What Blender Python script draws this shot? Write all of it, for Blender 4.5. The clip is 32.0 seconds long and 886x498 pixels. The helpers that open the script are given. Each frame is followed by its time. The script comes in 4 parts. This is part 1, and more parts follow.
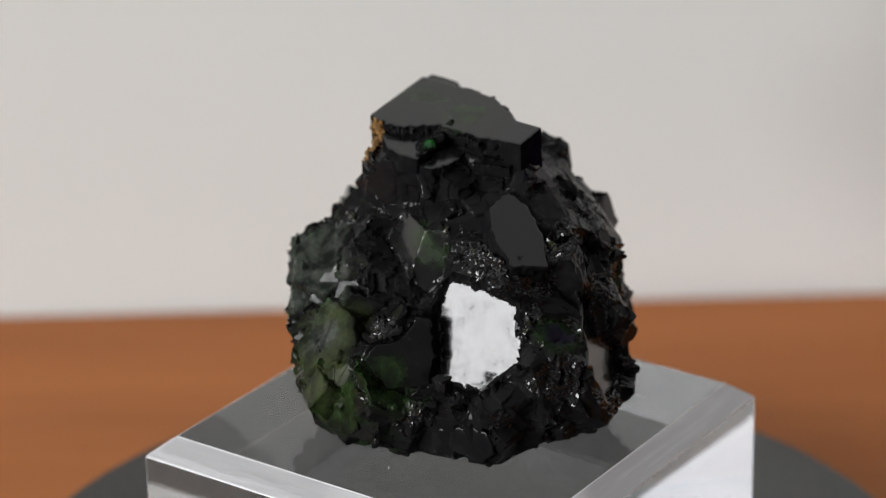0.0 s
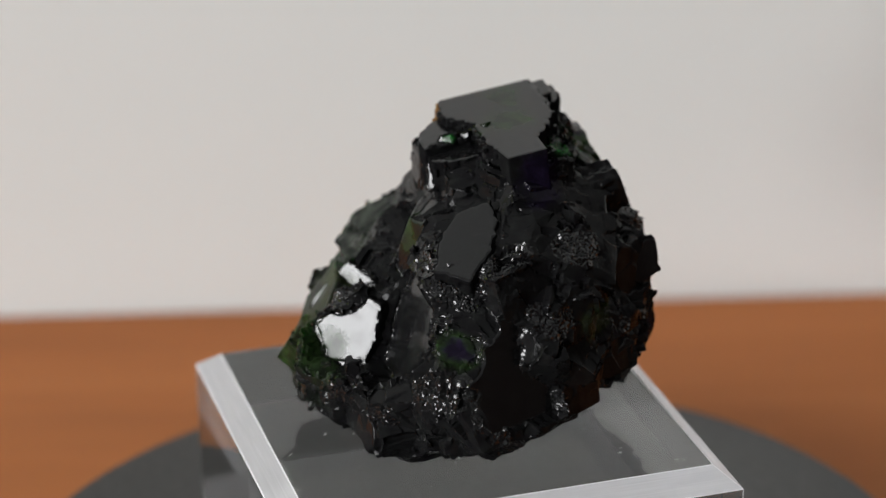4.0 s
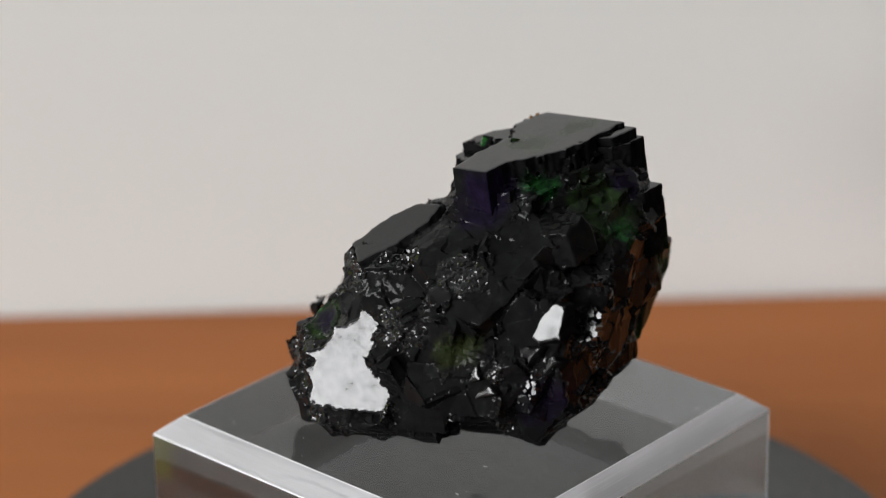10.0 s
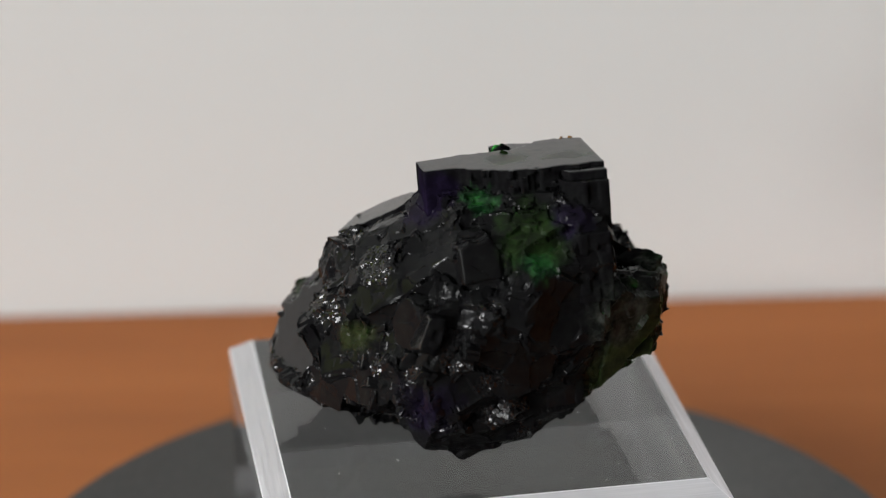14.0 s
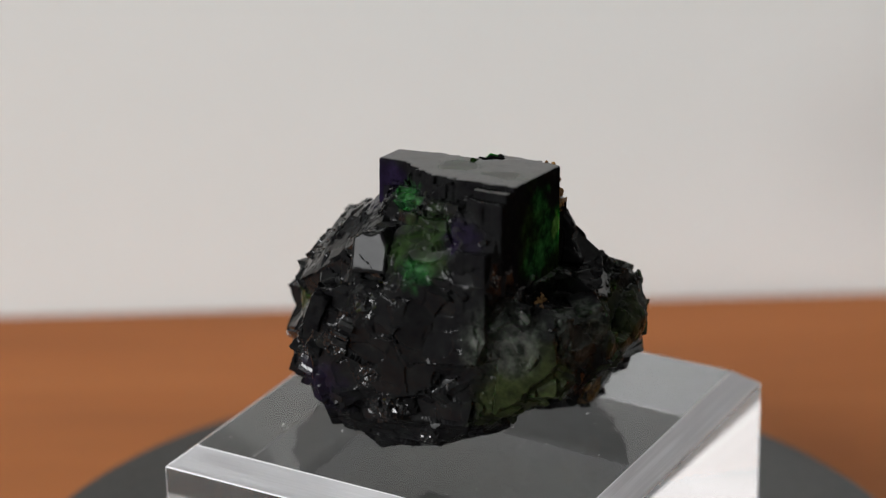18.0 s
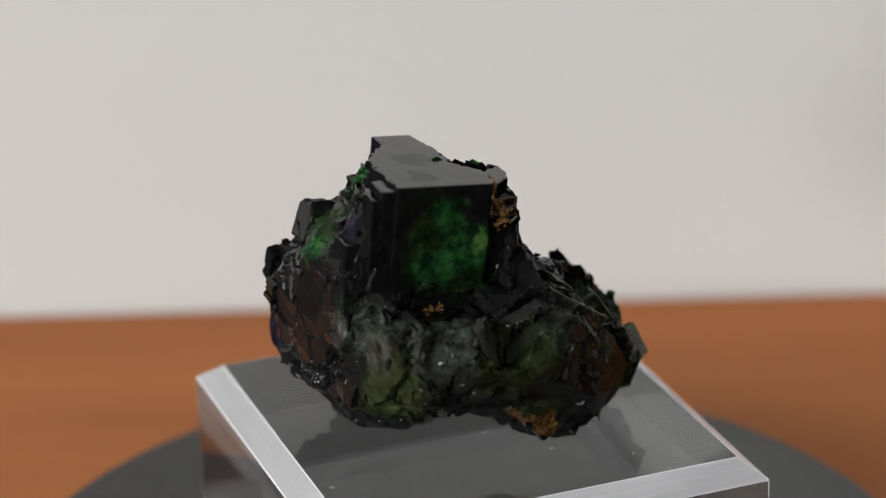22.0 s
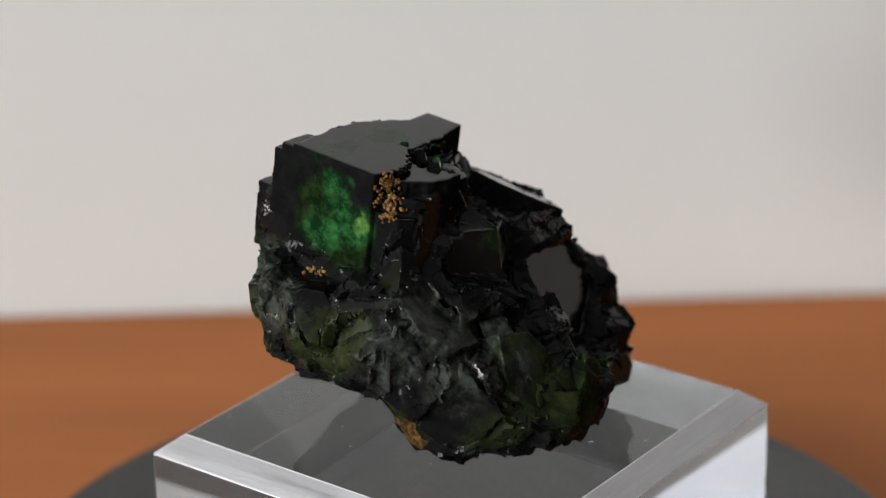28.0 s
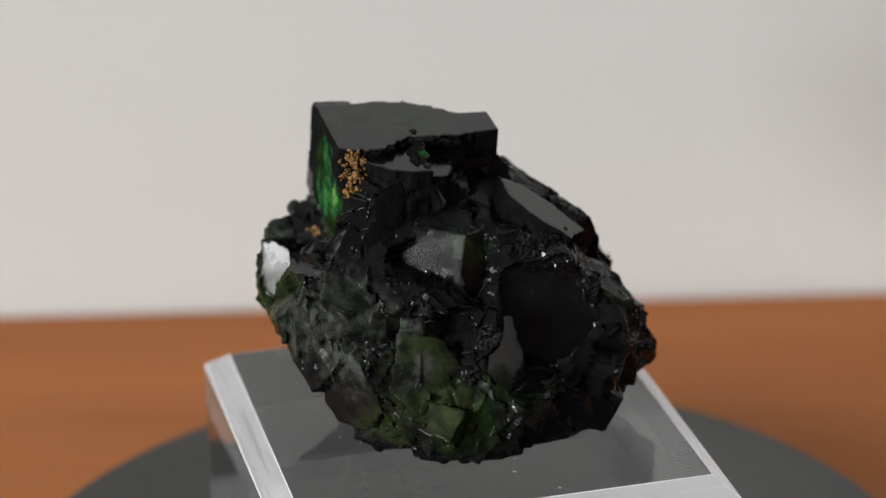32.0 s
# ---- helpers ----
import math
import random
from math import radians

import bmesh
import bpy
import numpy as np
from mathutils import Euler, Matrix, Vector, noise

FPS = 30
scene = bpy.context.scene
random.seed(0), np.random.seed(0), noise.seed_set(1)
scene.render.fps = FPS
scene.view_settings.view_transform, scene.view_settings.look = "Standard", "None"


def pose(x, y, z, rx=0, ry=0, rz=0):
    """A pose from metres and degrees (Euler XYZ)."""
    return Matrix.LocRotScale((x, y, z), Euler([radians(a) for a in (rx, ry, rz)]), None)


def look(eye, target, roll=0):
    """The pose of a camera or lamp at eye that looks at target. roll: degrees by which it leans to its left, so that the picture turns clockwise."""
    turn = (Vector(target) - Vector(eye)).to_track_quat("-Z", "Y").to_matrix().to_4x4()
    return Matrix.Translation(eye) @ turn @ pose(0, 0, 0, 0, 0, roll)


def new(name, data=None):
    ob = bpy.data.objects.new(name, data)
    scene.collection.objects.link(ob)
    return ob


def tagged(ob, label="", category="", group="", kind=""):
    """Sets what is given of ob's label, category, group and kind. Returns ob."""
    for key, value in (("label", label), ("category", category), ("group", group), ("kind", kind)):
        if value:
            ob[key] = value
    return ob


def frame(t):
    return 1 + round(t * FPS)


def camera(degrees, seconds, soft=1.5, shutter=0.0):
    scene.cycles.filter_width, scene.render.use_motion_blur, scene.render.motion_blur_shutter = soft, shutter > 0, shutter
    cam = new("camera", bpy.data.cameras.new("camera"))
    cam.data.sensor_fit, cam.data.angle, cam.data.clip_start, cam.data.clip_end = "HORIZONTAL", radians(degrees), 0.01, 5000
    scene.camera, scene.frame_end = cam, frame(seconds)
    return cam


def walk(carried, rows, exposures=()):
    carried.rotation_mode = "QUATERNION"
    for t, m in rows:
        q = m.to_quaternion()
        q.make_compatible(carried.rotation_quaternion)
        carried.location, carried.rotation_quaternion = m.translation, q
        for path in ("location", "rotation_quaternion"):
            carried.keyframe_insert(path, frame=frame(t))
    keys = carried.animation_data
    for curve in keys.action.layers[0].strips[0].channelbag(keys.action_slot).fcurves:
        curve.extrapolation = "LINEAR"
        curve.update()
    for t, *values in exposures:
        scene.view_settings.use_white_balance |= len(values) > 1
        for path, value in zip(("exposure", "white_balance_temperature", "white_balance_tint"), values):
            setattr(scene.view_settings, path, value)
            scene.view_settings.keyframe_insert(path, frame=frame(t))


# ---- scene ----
# A dark fluorite specimen on a clear block, turning on a motorised stand; the camera stands still.
SPIN = -9.7221          # degrees a second, seen from above
TABLE, STAND, BLOCK = 0.0, 0.012, 0.0355   # heights of the table, the stand's top and the block's top
SECONDS = 32.0
GAP = 0.00012           # the block touches the stand at high spots only

cam = camera(18.145, SECONDS, soft=1.25)
EYE = Vector((0.0, -0.2841, 0.1763))
AIM = EYE + Vector((-0.00650, 0.91997, -0.39193))
VIEW = look(EYE, AIM, -0.967)
walk(cam, [(0.0, VIEW), (SECONDS, VIEW)], [(0.0, 0.0), (SECONDS, 0.0)])
cam.data.dof.use_dof = True
cam.data.dof.focus_distance = 0.299
cam.data.dof.aperture_fstop = 17.0

# ---- light ----
world = bpy.data.worlds.new("world")
scene.world = world
world.use_nodes = True
wn = world.node_tree
sky = wn.nodes.new("ShaderNodeTexSky")
sky.sky_type = "NISHITA"
sky.sun_disc = False
sky.sun_elevation, sky.sun_rotation = radians(35), radians(230)
wn.nodes["Background"].inputs["Strength"].default_value = 0.05
wn.links.new(sky.outputs["Color"], wn.nodes["Background"].inputs["Color"])


def area_lamp(name, place, target, width, height, power, colour):
    data = bpy.data.lights.new(name, "AREA")
    data.shape, data.size, data.size_y, data.energy, data.color = "RECTANGLE", width, height, power, colour
    ob = new(name, data)
    ob.matrix_world = look(place, target)
    return ob


# daylight in the opening of the window on the side wall: clear below, a white blind above
area_lamp("window_daylight", (-1.58, -1.50, 0.56), (0.0, -1.50, 0.56), 2.08, 0.52, 68.5, (0.965, 0.972, 0.98))
area_lamp("blind_daylight", (-1.58, -1.50, 1.25), (0.0, -1.50, 1.25), 2.08, 0.84, 2.0, (0.90, 0.955, 1.0))


# ---- materials ----
def material(name):
    m = bpy.data.materials.new(name)
    m.use_nodes = True
    return m, m.node_tree.nodes, m.node_tree.links, m.node_tree.nodes["Principled BSDF"]


def ramp(nodes, stops):
    r = nodes.new("ShaderNodeValToRGB")
    while len(r.color_ramp.elements) < len(stops):
        r.color_ramp.elements.new(0.5)
    for e, (at, c) in zip(r.color_ramp.elements, stops):
        e.position, e.color = at, (*c, 1)
    return r


def noise_node(nodes, links, scale, detail=4.0, rough=0.6, source=None, stretch=None):
    co = nodes.new("ShaderNodeTexCoord")
    n = nodes.new("ShaderNodeTexNoise")
    n.inputs["Scale"].default_value, n.inputs["Detail"].default_value, n.inputs["Roughness"].default_value = scale, detail, rough
    out = co.outputs["Object"]
    if stretch:
        mp = nodes.new("ShaderNodeMapping")
        mp.inputs["Scale"].default_value = stretch
        links.new(out, mp.inputs["Vector"])
        out = mp.outputs["Vector"]
    links.new(out, n.inputs["Vector"])
    return n


def bump(nodes, links, bsdf, height, strength, distance):
    b = nodes.new("ShaderNodeBump")
    b.inputs["Strength"].default_value, b.inputs["Distance"].default_value = strength, distance
    links.new(height, b.inputs["Height"])
    links.new(b.outputs["Normal"], bsdf.inputs["Normal"])


def math_node(n, l, op, a, b):
    m = n.new("ShaderNodeMath")
    m.operation = op
    for k, v in enumerate((a, b)):
        if isinstance(v, (int, float)):
            m.inputs[k].default_value = v
        else:
            l.new(v, m.inputs[k])
    return m.outputs[0]


def plaster_mat(name, a, b):
    m, n, l, p = material(name)
    t = noise_node(n, l, 6.0)
    r = ramp(n, [(0.3, a), (0.7, b)])
    l.new(t.outputs["Fac"], r.inputs["Fac"])
    l.new(r.outputs["Color"], p.inputs["Base Color"])
    p.inputs["Roughness"].default_value = 0.85
    fine = noise_node(n, l, 400.0)
    bump(n, l, p, fine.outputs["Fac"], 0.15, 0.001)
    return m


def wood_mat():
    m, n, l, p = material("orange_brown_wood")
    t = noise_node(n, l, 9.0, 5, 0.6, stretch=(1.0, 9.0, 1.0))
    r = ramp(n, [(0.25, (0.375, 0.127, 0.036)), (0.5, (0.445, 0.150, 0.042)), (0.75, (0.510, 0.178, 0.052))])
    l.new(t.outputs["Fac"], r.inputs["Fac"])
    l.new(r.outputs["Color"], p.inputs["Base Color"])
    p.inputs["Roughness"].default_value = 0.6
    p.inputs["Specular IOR Level"].default_value = 0.22
    fine = noise_node(n, l, 60.0, 4, 0.6, stretch=(1.0, 14.0, 1.0))
    bump(n, l, p, fine.outputs["Fac"], 0.2, 0.0005)
    return m


def stand_mat():
    m, n, l, p = material("matt_black_plastic")
    t = noise_node(n, l, 900.0, 3)
    r = ramp(n, [(0.3, (0.050, 0.050, 0.049)), (0.7, (0.068, 0.067, 0.065))])
    l.new(t.outputs["Fac"], r.inputs["Fac"])
    l.new(r.outputs["Color"], p.inputs["Base Color"])
    p.inputs["Roughness"].default_value = 0.6
    p.inputs["Specular IOR Level"].default_value = 0.3
    bump(n, l, p, t.outputs["Fac"], 0.2, 0.0002)
    return m


def acrylic_mat():
    m, n, l, p = material("clear_acrylic")
    p.inputs["Base Color"].default_value = (0.97, 0.98, 0.985, 1)
    p.inputs["Transmission Weight"].default_value = 1.0
    p.inputs["IOR"].default_value = 1.49
    p.inputs["Roughness"].default_value = 0.0
    return m


def cut_edge_mat():
    """Machined sloping edges of the block: clear, with fine saw lines along them; translucent milky white is put in for
    inner reflections.
    """
    m, n, l, p = material("cut_acrylic")
    p.inputs["Base Color"].default_value = (0.92, 0.92, 0.95, 1)
    p.inputs["IOR"].default_value = 1.49
    along = noise_node(n, l, 2600.0, 3, 0.65, stretch=(0.012, 0.012, 1.0))
    wide = noise_node(n, l, 90.0, 2, 0.5)
    r = ramp(n, [(0.35, (0.03, 0.03, 0.03)), (0.75, (0.16, 0.16, 0.16))])
    l.new(along.outputs["Fac"], r.inputs["Fac"])
    l.new(r.outputs["Color"], p.inputs["Roughness"])
    p.inputs["Transmission Weight"].default_value = 0.40
    bump(n, l, p, along.outputs["Fac"], 0.05, 0.0002)
    # Milky white streaks brighten the edges, in place of light reflected inside the block.
    inner_shine = n.new("ShaderNodeBsdfTranslucent")
    inner_shine.inputs["Color"].default_value = (0.95, 0.95, 0.99, 1)
    q = ramp(n, [(0.34, (0.46, 0.46, 0.46)), (0.50, (0.26, 0.26, 0.26)), (0.66, (0.56, 0.56, 0.56))])
    l.new(math_node(n, l, "ADD", math_node(n, l, "MULTIPLY", along.outputs["Fac"], 0.7), math_node(n, l, "MULTIPLY", wide.outputs["Fac"], 0.3)), q.inputs["Fac"])
    mix = n.new("ShaderNodeMixShader")
    l.new(q.outputs["Color"], mix.inputs["Fac"])
    l.new(p.outputs["BSDF"], mix.inputs[1])
    l.new(inner_shine.outputs["BSDF"], mix.inputs[2])
    l.new(mix.outputs["Shader"], n["Material Output"].inputs["Surface"])
    return m


def leaves_mat():
    m, n, l, p = material("glowing_leaves")
    t = noise_node(n, l, 3.0, 5, 0.6)
    r = ramp(n, [(0.3, (0.38, 0.48, 0.02)), (0.7, (0.62, 0.72, 0.08))])
    l.new(t.outputs["Fac"], r.inputs["Fac"])
    l.new(r.outputs["Color"], p.inputs["Base Color"])
    # Emission stands in for sunlight on the leaves.
    l.new(r.outputs["Color"], p.inputs["Emission Color"])
    p.inputs["Emission Strength"].default_value = 1.0
    return m


LEAFY = leaves_mat()
WALL = plaster_mat("white_wall_paint", (0.730, 0.750, 0.732), (0.760, 0.780, 0.762))
ROOM = plaster_mat("unseen_room_grey", (0.13, 0.125, 0.12), (0.17, 0.165, 0.16))
CEIL = plaster_mat("pale_grey_paint", (0.55, 0.55, 0.55), (0.60, 0.60, 0.60))
EARTH = plaster_mat("warm_brown_paint", (0.045, 0.024, 0.018), (0.065, 0.036, 0.028))
WHITE = plaster_mat("grey_ceiling_paint", (0.38, 0.38, 0.385), (0.42, 0.42, 0.425))
WOOD = wood_mat()
BLACK = stand_mat()
DUST = plaster_mat("pale_dust", (0.55, 0.55, 0.55), (0.7, 0.7, 0.7))
CLEAR = acrylic_mat()
CUT = cut_edge_mat()
FROST = plaster_mat("frosted_acrylic_rim", (0.86, 0.86, 0.88), (0.93, 0.93, 0.95))


# colour zones of the crystals: kind, centre in millimetres above the block, reach in millimetres
ZONES = []


def zone(kind, x, y, z, reach):
    ZONES.append((kind, x, y, z, reach))


zone("green", 6.2, 17.9, 25.2, 2.1)
zone("green", 6.6, 9.2, 30.0, 2.4)
zone("moss", 5.0, 16.0, 27.0, 4.5)
zone("moss", -4.2, -4.6, 22.0, 2.6)
zone("moss", -12.9, -12.1, 7.1, 4.5)
zone("moss", 10.0, -14.0, 15.0, 3.0)
zone("moss", -9.0, -12.0, 4.0, 4.0)
zone("olive", -14.2, -6.8, 12.1, 5.0)
zone("olive", -3.3, 19.3, 9.8, 5.5)
zone("olive", -15.8, 15.0, 14.7, 5.0)
zone("olive", -5.2, 20.9, 13.2, 6.0)
zone("olive", -13.0, 5.0, 8.0, 5.0)
zone("olive", 17.0, 1.8, 15.2, 3.0)
zone("olive", -15.0, -9.8, 9.2, 4.5)
zone("pale", -16.3, 3.7, 17.8, 5.0)
zone("pale", -11.1, 20.0, 18.5, 4.5)
zone("pale", -2.2, 22.2, 18.3, 5.0)
zone("pale", -19.5, 0.4, 11.9, 4.0)
zone("pale", -18.0, 8.0, 14.0, 4.0)
zone("pale", -14.0, -2.0, 16.0, 3.5)
zone("violet", 8.5, 4.0, 29.5, 3.6)
zone("violet", 9.7, -13.5, 14.8, 1.8)
zone("violet", 15.0, 11.0, 10.0, 4.0)
zone("violet", 1.0, 18.0, 28.0, 3.0)
zone("rust", -13.6, 4.9, 3.8, 2.2)
zone("rust", -11.9, 6.4, 5.1, 1.6)
zone("olive", -17.4, 12.0, 16.3, 4.0)
zone("pale", -12.8, 18.6, 17.8, 2.5)
zone("olive", -5.3, 21.5, 15.1, 4.0)
zone("pale", -15.6, -1.3, 16.3, 4.0)
zone("pale", -15.2, -6.0, 12.1, 3.0)
zone("moss", -8.3, -15.1, 11.6, 4.0)
zone("moss", -7.5, -15.8, 10.0, 3.0)
zone("pale", -17.3, 3.7, 18.5, 4.0)
zone("olive", -14.2, -6.1, 13.8, 4.0)
zone("pale", -10.6, 19.6, 19.0, 3.5)
zone("pale", -19.6, 0.4, 11.2, 3.5)
zone("olive", -18.1, -4.5, 5.9, 4.0)
zone("green", -2.3, 2.0, 32.0, 1.3)
zone("green", -7.9, 12.4, 26.3, 3.3)
zone("green", -6.9, 14.2, 25.0, 3.0)
zone("green", -8.9, 10.9, 25.6, 3.0)
zone("green", -7.4, 13.0, 30.2, 2.0)
# Light coming through the cube, painted as a brighter yellow-green patch.
zone("lit_lime", -9.1, 10.4, 26.2, 1.5)
zone("moss", -6.6, 14.6, 26.4, 4.6)
zone("moss", -8.6, 11.6, 23.5, 4.0)
zone("moss", 0.5, 8.0, 32.0, 3.6)
zone("moss", -4.0, 13.0, 33.0, 3.0)
TINTS = {
    "moss": ((0.006, 0.010, 0.004), (0.026, 0.056, 0.014)),
    "olive": ((0.011, 0.015, 0.006), (0.046, 0.060, 0.021)),
    "pale": ((0.010, 0.012, 0.010), (0.098, 0.108, 0.092)),
    "green": ((0.005, 0.022, 0.008), (0.042, 0.18, 0.046)),
    # Brighter than the mineral's green: holds the light that passes through.
    "lit_lime": ((0.025, 0.09, 0.018), (0.19, 0.36, 0.10)),
    "violet": ((0.007, 0.005, 0.012), (0.018, 0.012, 0.034)),
    "rust": ((0.03, 0.014, 0.005), (0.20, 0.11, 0.028)),
}


def fluorite_mat(name, level):
    """Dark fluorite: near black, with zones of green, olive, grey and violet and patches of brown crust."""
    m, n, l, p = material(name)
    co = n.new("ShaderNodeTexCoord")
    warp = noise_node(n, l, 230.0, 4, 0.6)
    shift = n.new("ShaderNodeVectorMath")
    shift.operation = "MULTIPLY_ADD"
    shift.inputs[1].default_value = (0.007, 0.007, 0.007)
    l.new(warp.outputs["Color"], shift.inputs[0])
    l.new(co.outputs["Object"], shift.inputs[2])
    cloud = noise_node(n, l, 560.0, 7, 0.7)
    grain = noise_node(n, l, 1500.0, 4, 0.6)
    base = ramp(n, [(0.35, (0.0062, 0.0058, 0.0066)), (0.6, (0.0098, 0.0102, 0.0102)), (0.8, (0.020, 0.022, 0.019))])
    l.new(cloud.outputs["Fac"], base.inputs["Fac"])
    colour = base.outputs["Color"]
    rust = None
    clear = None
    glow = None
    for kind in ("moss", "olive", "pale", "green", "lit_lime", "violet", "rust"):
        mask = None
        for k, x, y, z, r in ZONES:
            if k != kind:
                continue
            d = n.new("ShaderNodeVectorMath")
            d.operation = "DISTANCE"
            d.inputs[1].default_value = (x * 0.001 + 0.0035, y * 0.001 + 0.0035, z * 0.001 + 0.0035)
            l.new(shift.outputs["Vector"], d.inputs[0])
            part = math_node(n, l, "SUBTRACT", 1.25, math_node(n, l, "DIVIDE", d.outputs["Value"], r * 0.001))
            mask = part if mask is None else math_node(n, l, "MAXIMUM", mask, part)
        soft = n.new("ShaderNodeMapRange")
        soft.interpolation_type = "SMOOTHSTEP"
        soft.inputs["From Min"].default_value, soft.inputs["From Max"].default_value = (0.1, 0.8) if kind != "rust" else (0.2, 0.45)
        l.new(mask, soft.inputs["Value"])
        tint = ramp(n, [(0.42, TINTS[kind][0]), (0.74, TINTS[kind][1])])
        l.new((grain if kind == "rust" else cloud).outputs["Fac"], tint.inputs["Fac"])
        mix = n.new("ShaderNodeMix")
        mix.data_type = "RGBA"
        l.new(soft.outputs["Result"], mix.inputs["Factor"])
        l.new(colour, mix.inputs["A"])
        l.new(tint.outputs["Color"], mix.inputs["B"])
        colour = mix.outputs["Result"]
        if kind == "rust":
            rust = soft.outputs["Result"]
        elif kind in ("green", "lit_lime"):
            glow = soft.outputs["Result"] if glow is None else math_node(n, l, "MAXIMUM", glow, soft.outputs["Result"])
        elif kind != "violet":
            clear = soft.outputs["Result"] if clear is None else math_node(n, l, "MAXIMUM", clear, soft.outputs["Result"])
    l.new(colour, p.inputs["Base Color"])
    p.inputs["IOR"].default_value = 1.43
    p.inputs["Specular IOR Level"].default_value = level
    l.new(math_node(n, l, "MAXIMUM", math_node(n, l, "MULTIPLY", glow, 0.55), math_node(n, l, "MULTIPLY", clear, 0.15)), p.inputs["Subsurface Weight"])
    p.inputs["Subsurface Radius"].default_value = (0.3, 1.0, 0.3)
    p.inputs["Subsurface Scale"].default_value = 0.006
    dull = math_node(n, l, "MAXIMUM", math_node(n, l, "MULTIPLY", rust, 0.6), math_node(n, l, "MAXIMUM", math_node(n, l, "MULTIPLY", glow, 0.45), math_node(n, l, "MULTIPLY", clear, 0.34)))
    gloss = ramp(n, [(0.42, (0.06, 0.06, 0.06)), (0.72, (0.28, 0.28, 0.28))])
    l.new(cloud.outputs["Fac"], gloss.inputs["Fac"])
    l.new(math_node(n, l, "MAXIMUM", gloss.outputs["Color"], dull), p.inputs["Roughness"])
    steps = math_node(n, l, "DIVIDE", math_node(n, l, "FLOOR", math_node(n, l, "MULTIPLY", cloud.outputs["Fac"], 22.0), 0.0), 22.0)
    relief = math_node(n, l, "ADD", math_node(n, l, "MULTIPLY", steps, 0.8), math_node(n, l, "MULTIPLY", grain.outputs["Fac"], 0.12))
    bump(n, l, p, relief, 0.08, 0.0004)
    return m


def crust_mat():
    m, n, l, p = material("brown_iron_crust")
    t = noise_node(n, l, 1300.0, 5, 0.7)
    r = ramp(n, [(0.3, (0.04, 0.016, 0.005)), (0.5, (0.20, 0.095, 0.018)), (0.75, (0.40, 0.25, 0.07))])
    l.new(t.outputs["Fac"], r.inputs["Fac"])
    l.new(r.outputs["Color"], p.inputs["Base Color"])
    p.inputs["Roughness"].default_value = 0.5
    bump(n, l, p, t.outputs["Fac"], 0.4, 0.0003)
    return m


FLUORITE = fluorite_mat("zoned_dark_fluorite", 0.11)
POLISHED = fluorite_mat("smooth_dark_fluorite", 0.55)   # the smooth tops and faces of the cubes
ETCHED = fluorite_mat("etched_dark_fluorite", 0.0)   # the dull walls of the main cube
CRUST = crust_mat()


# ---- helpers for meshes ----
def link_mesh(name, bm, mats, parent=None, label=""):
    me = bpy.data.meshes.new(name)
    bm.to_mesh(me)
    bm.free()
    for m in mats if isinstance(mats, (list, tuple)) else [mats]:
        me.materials.append(m)
    ob = new(name, me)
    ob.parent = parent
    if label:
        ob["label"] = label
    return ob


def slab(x0, x1, y0, y1, z0, z1, bevel=0.0):
    bm = bmesh.new()
    bmesh.ops.create_cube(bm, size=1)
    for v in bm.verts:
        v.co = Vector((x0 + (v.co.x + 0.5) * (x1 - x0), y0 + (v.co.y + 0.5) * (y1 - y0), z0 + (v.co.z + 0.5) * (z1 - z0)))
    if bevel:
        bmesh.ops.bevel(bm, geom=bm.edges[:], offset=bevel, segments=2, affect="EDGES")
    return bm


# ---- the room ----
LEFT, RIGHT, REAR, FLOOR, TOP = -1.6, 1.8, -2.6, -0.75, 1.75
BACK = 1.0               # depth of an unseen recess, added beside the wall for the block's reflections
wall = link_mesh("wall_north", slab(-0.33, 2.1, 0.0, 0.12, FLOOR, TOP), WALL)
wall.matrix_world = pose(0, 0.1087, 0, 0, 0, 1.86)
tagged(wall, "plain light grey painted wall behind the table", "wall", kind="structure")
# Unseen walls, ceiling and floor, added to close the room.
tagged(link_mesh("wall_east", slab(RIGHT, RIGHT + 0.1, REAR, 0.6, FLOOR, TOP), EARTH), "warm brown painted side wall", "wall", kind="structure")
tagged(link_mesh("wall_south", slab(LEFT, RIGHT, REAR - 0.1, REAR, FLOOR, TOP), ROOM), "dark painted wall facing the table", "wall", kind="structure")
# Recess added out of view, dark so that the block refracts something dark.
tagged(link_mesh("unseen_return", slab(-0.33, -0.23, 0.240, BACK, FLOOR, TOP), ROOM), "unseen dark grey wall added beside the table wall", "wall", kind="structure")
tagged(link_mesh("unseen_recess", slab(LEFT, -0.23, BACK, BACK + 0.1, FLOOR, TOP), ROOM), "unseen dark grey wall added beside the table wall", "wall", kind="structure")
tagged(link_mesh("ceiling", slab(LEFT - 0.1, RIGHT + 0.1, REAR - 0.1, BACK + 0.1, TOP, TOP + 0.1), WHITE), "pale grey painted ceiling", "ceiling", kind="structure")
# Floor is unseen; kept dark so crystals reflect darkness past the table's front.
tagged(link_mesh("floor", slab(LEFT - 0.1, RIGHT + 0.1, REAR - 0.1, BACK + 0.1, FLOOR - 0.1, FLOOR), ROOM), "unseen floor, dark grey to keep reflections dark", "floor", kind="structure")
W0, W1, WB, WT = -2.55, -0.45, 0.30, 1.68   # the daylight window in the side wall
G0, G1, GB, GT = -0.08, 0.62, 0.45, 1.40  # a second window, with greenery outside it
PIECES = ((REAR, W0, FLOOR, TOP), (W0, W1, FLOOR, WB), (W0, W1, WT, TOP), (W1, G0, FLOOR, TOP), (G0, G1, FLOOR, GB), (G0, G1, GT, TOP), (G1, BACK, FLOOR, TOP))
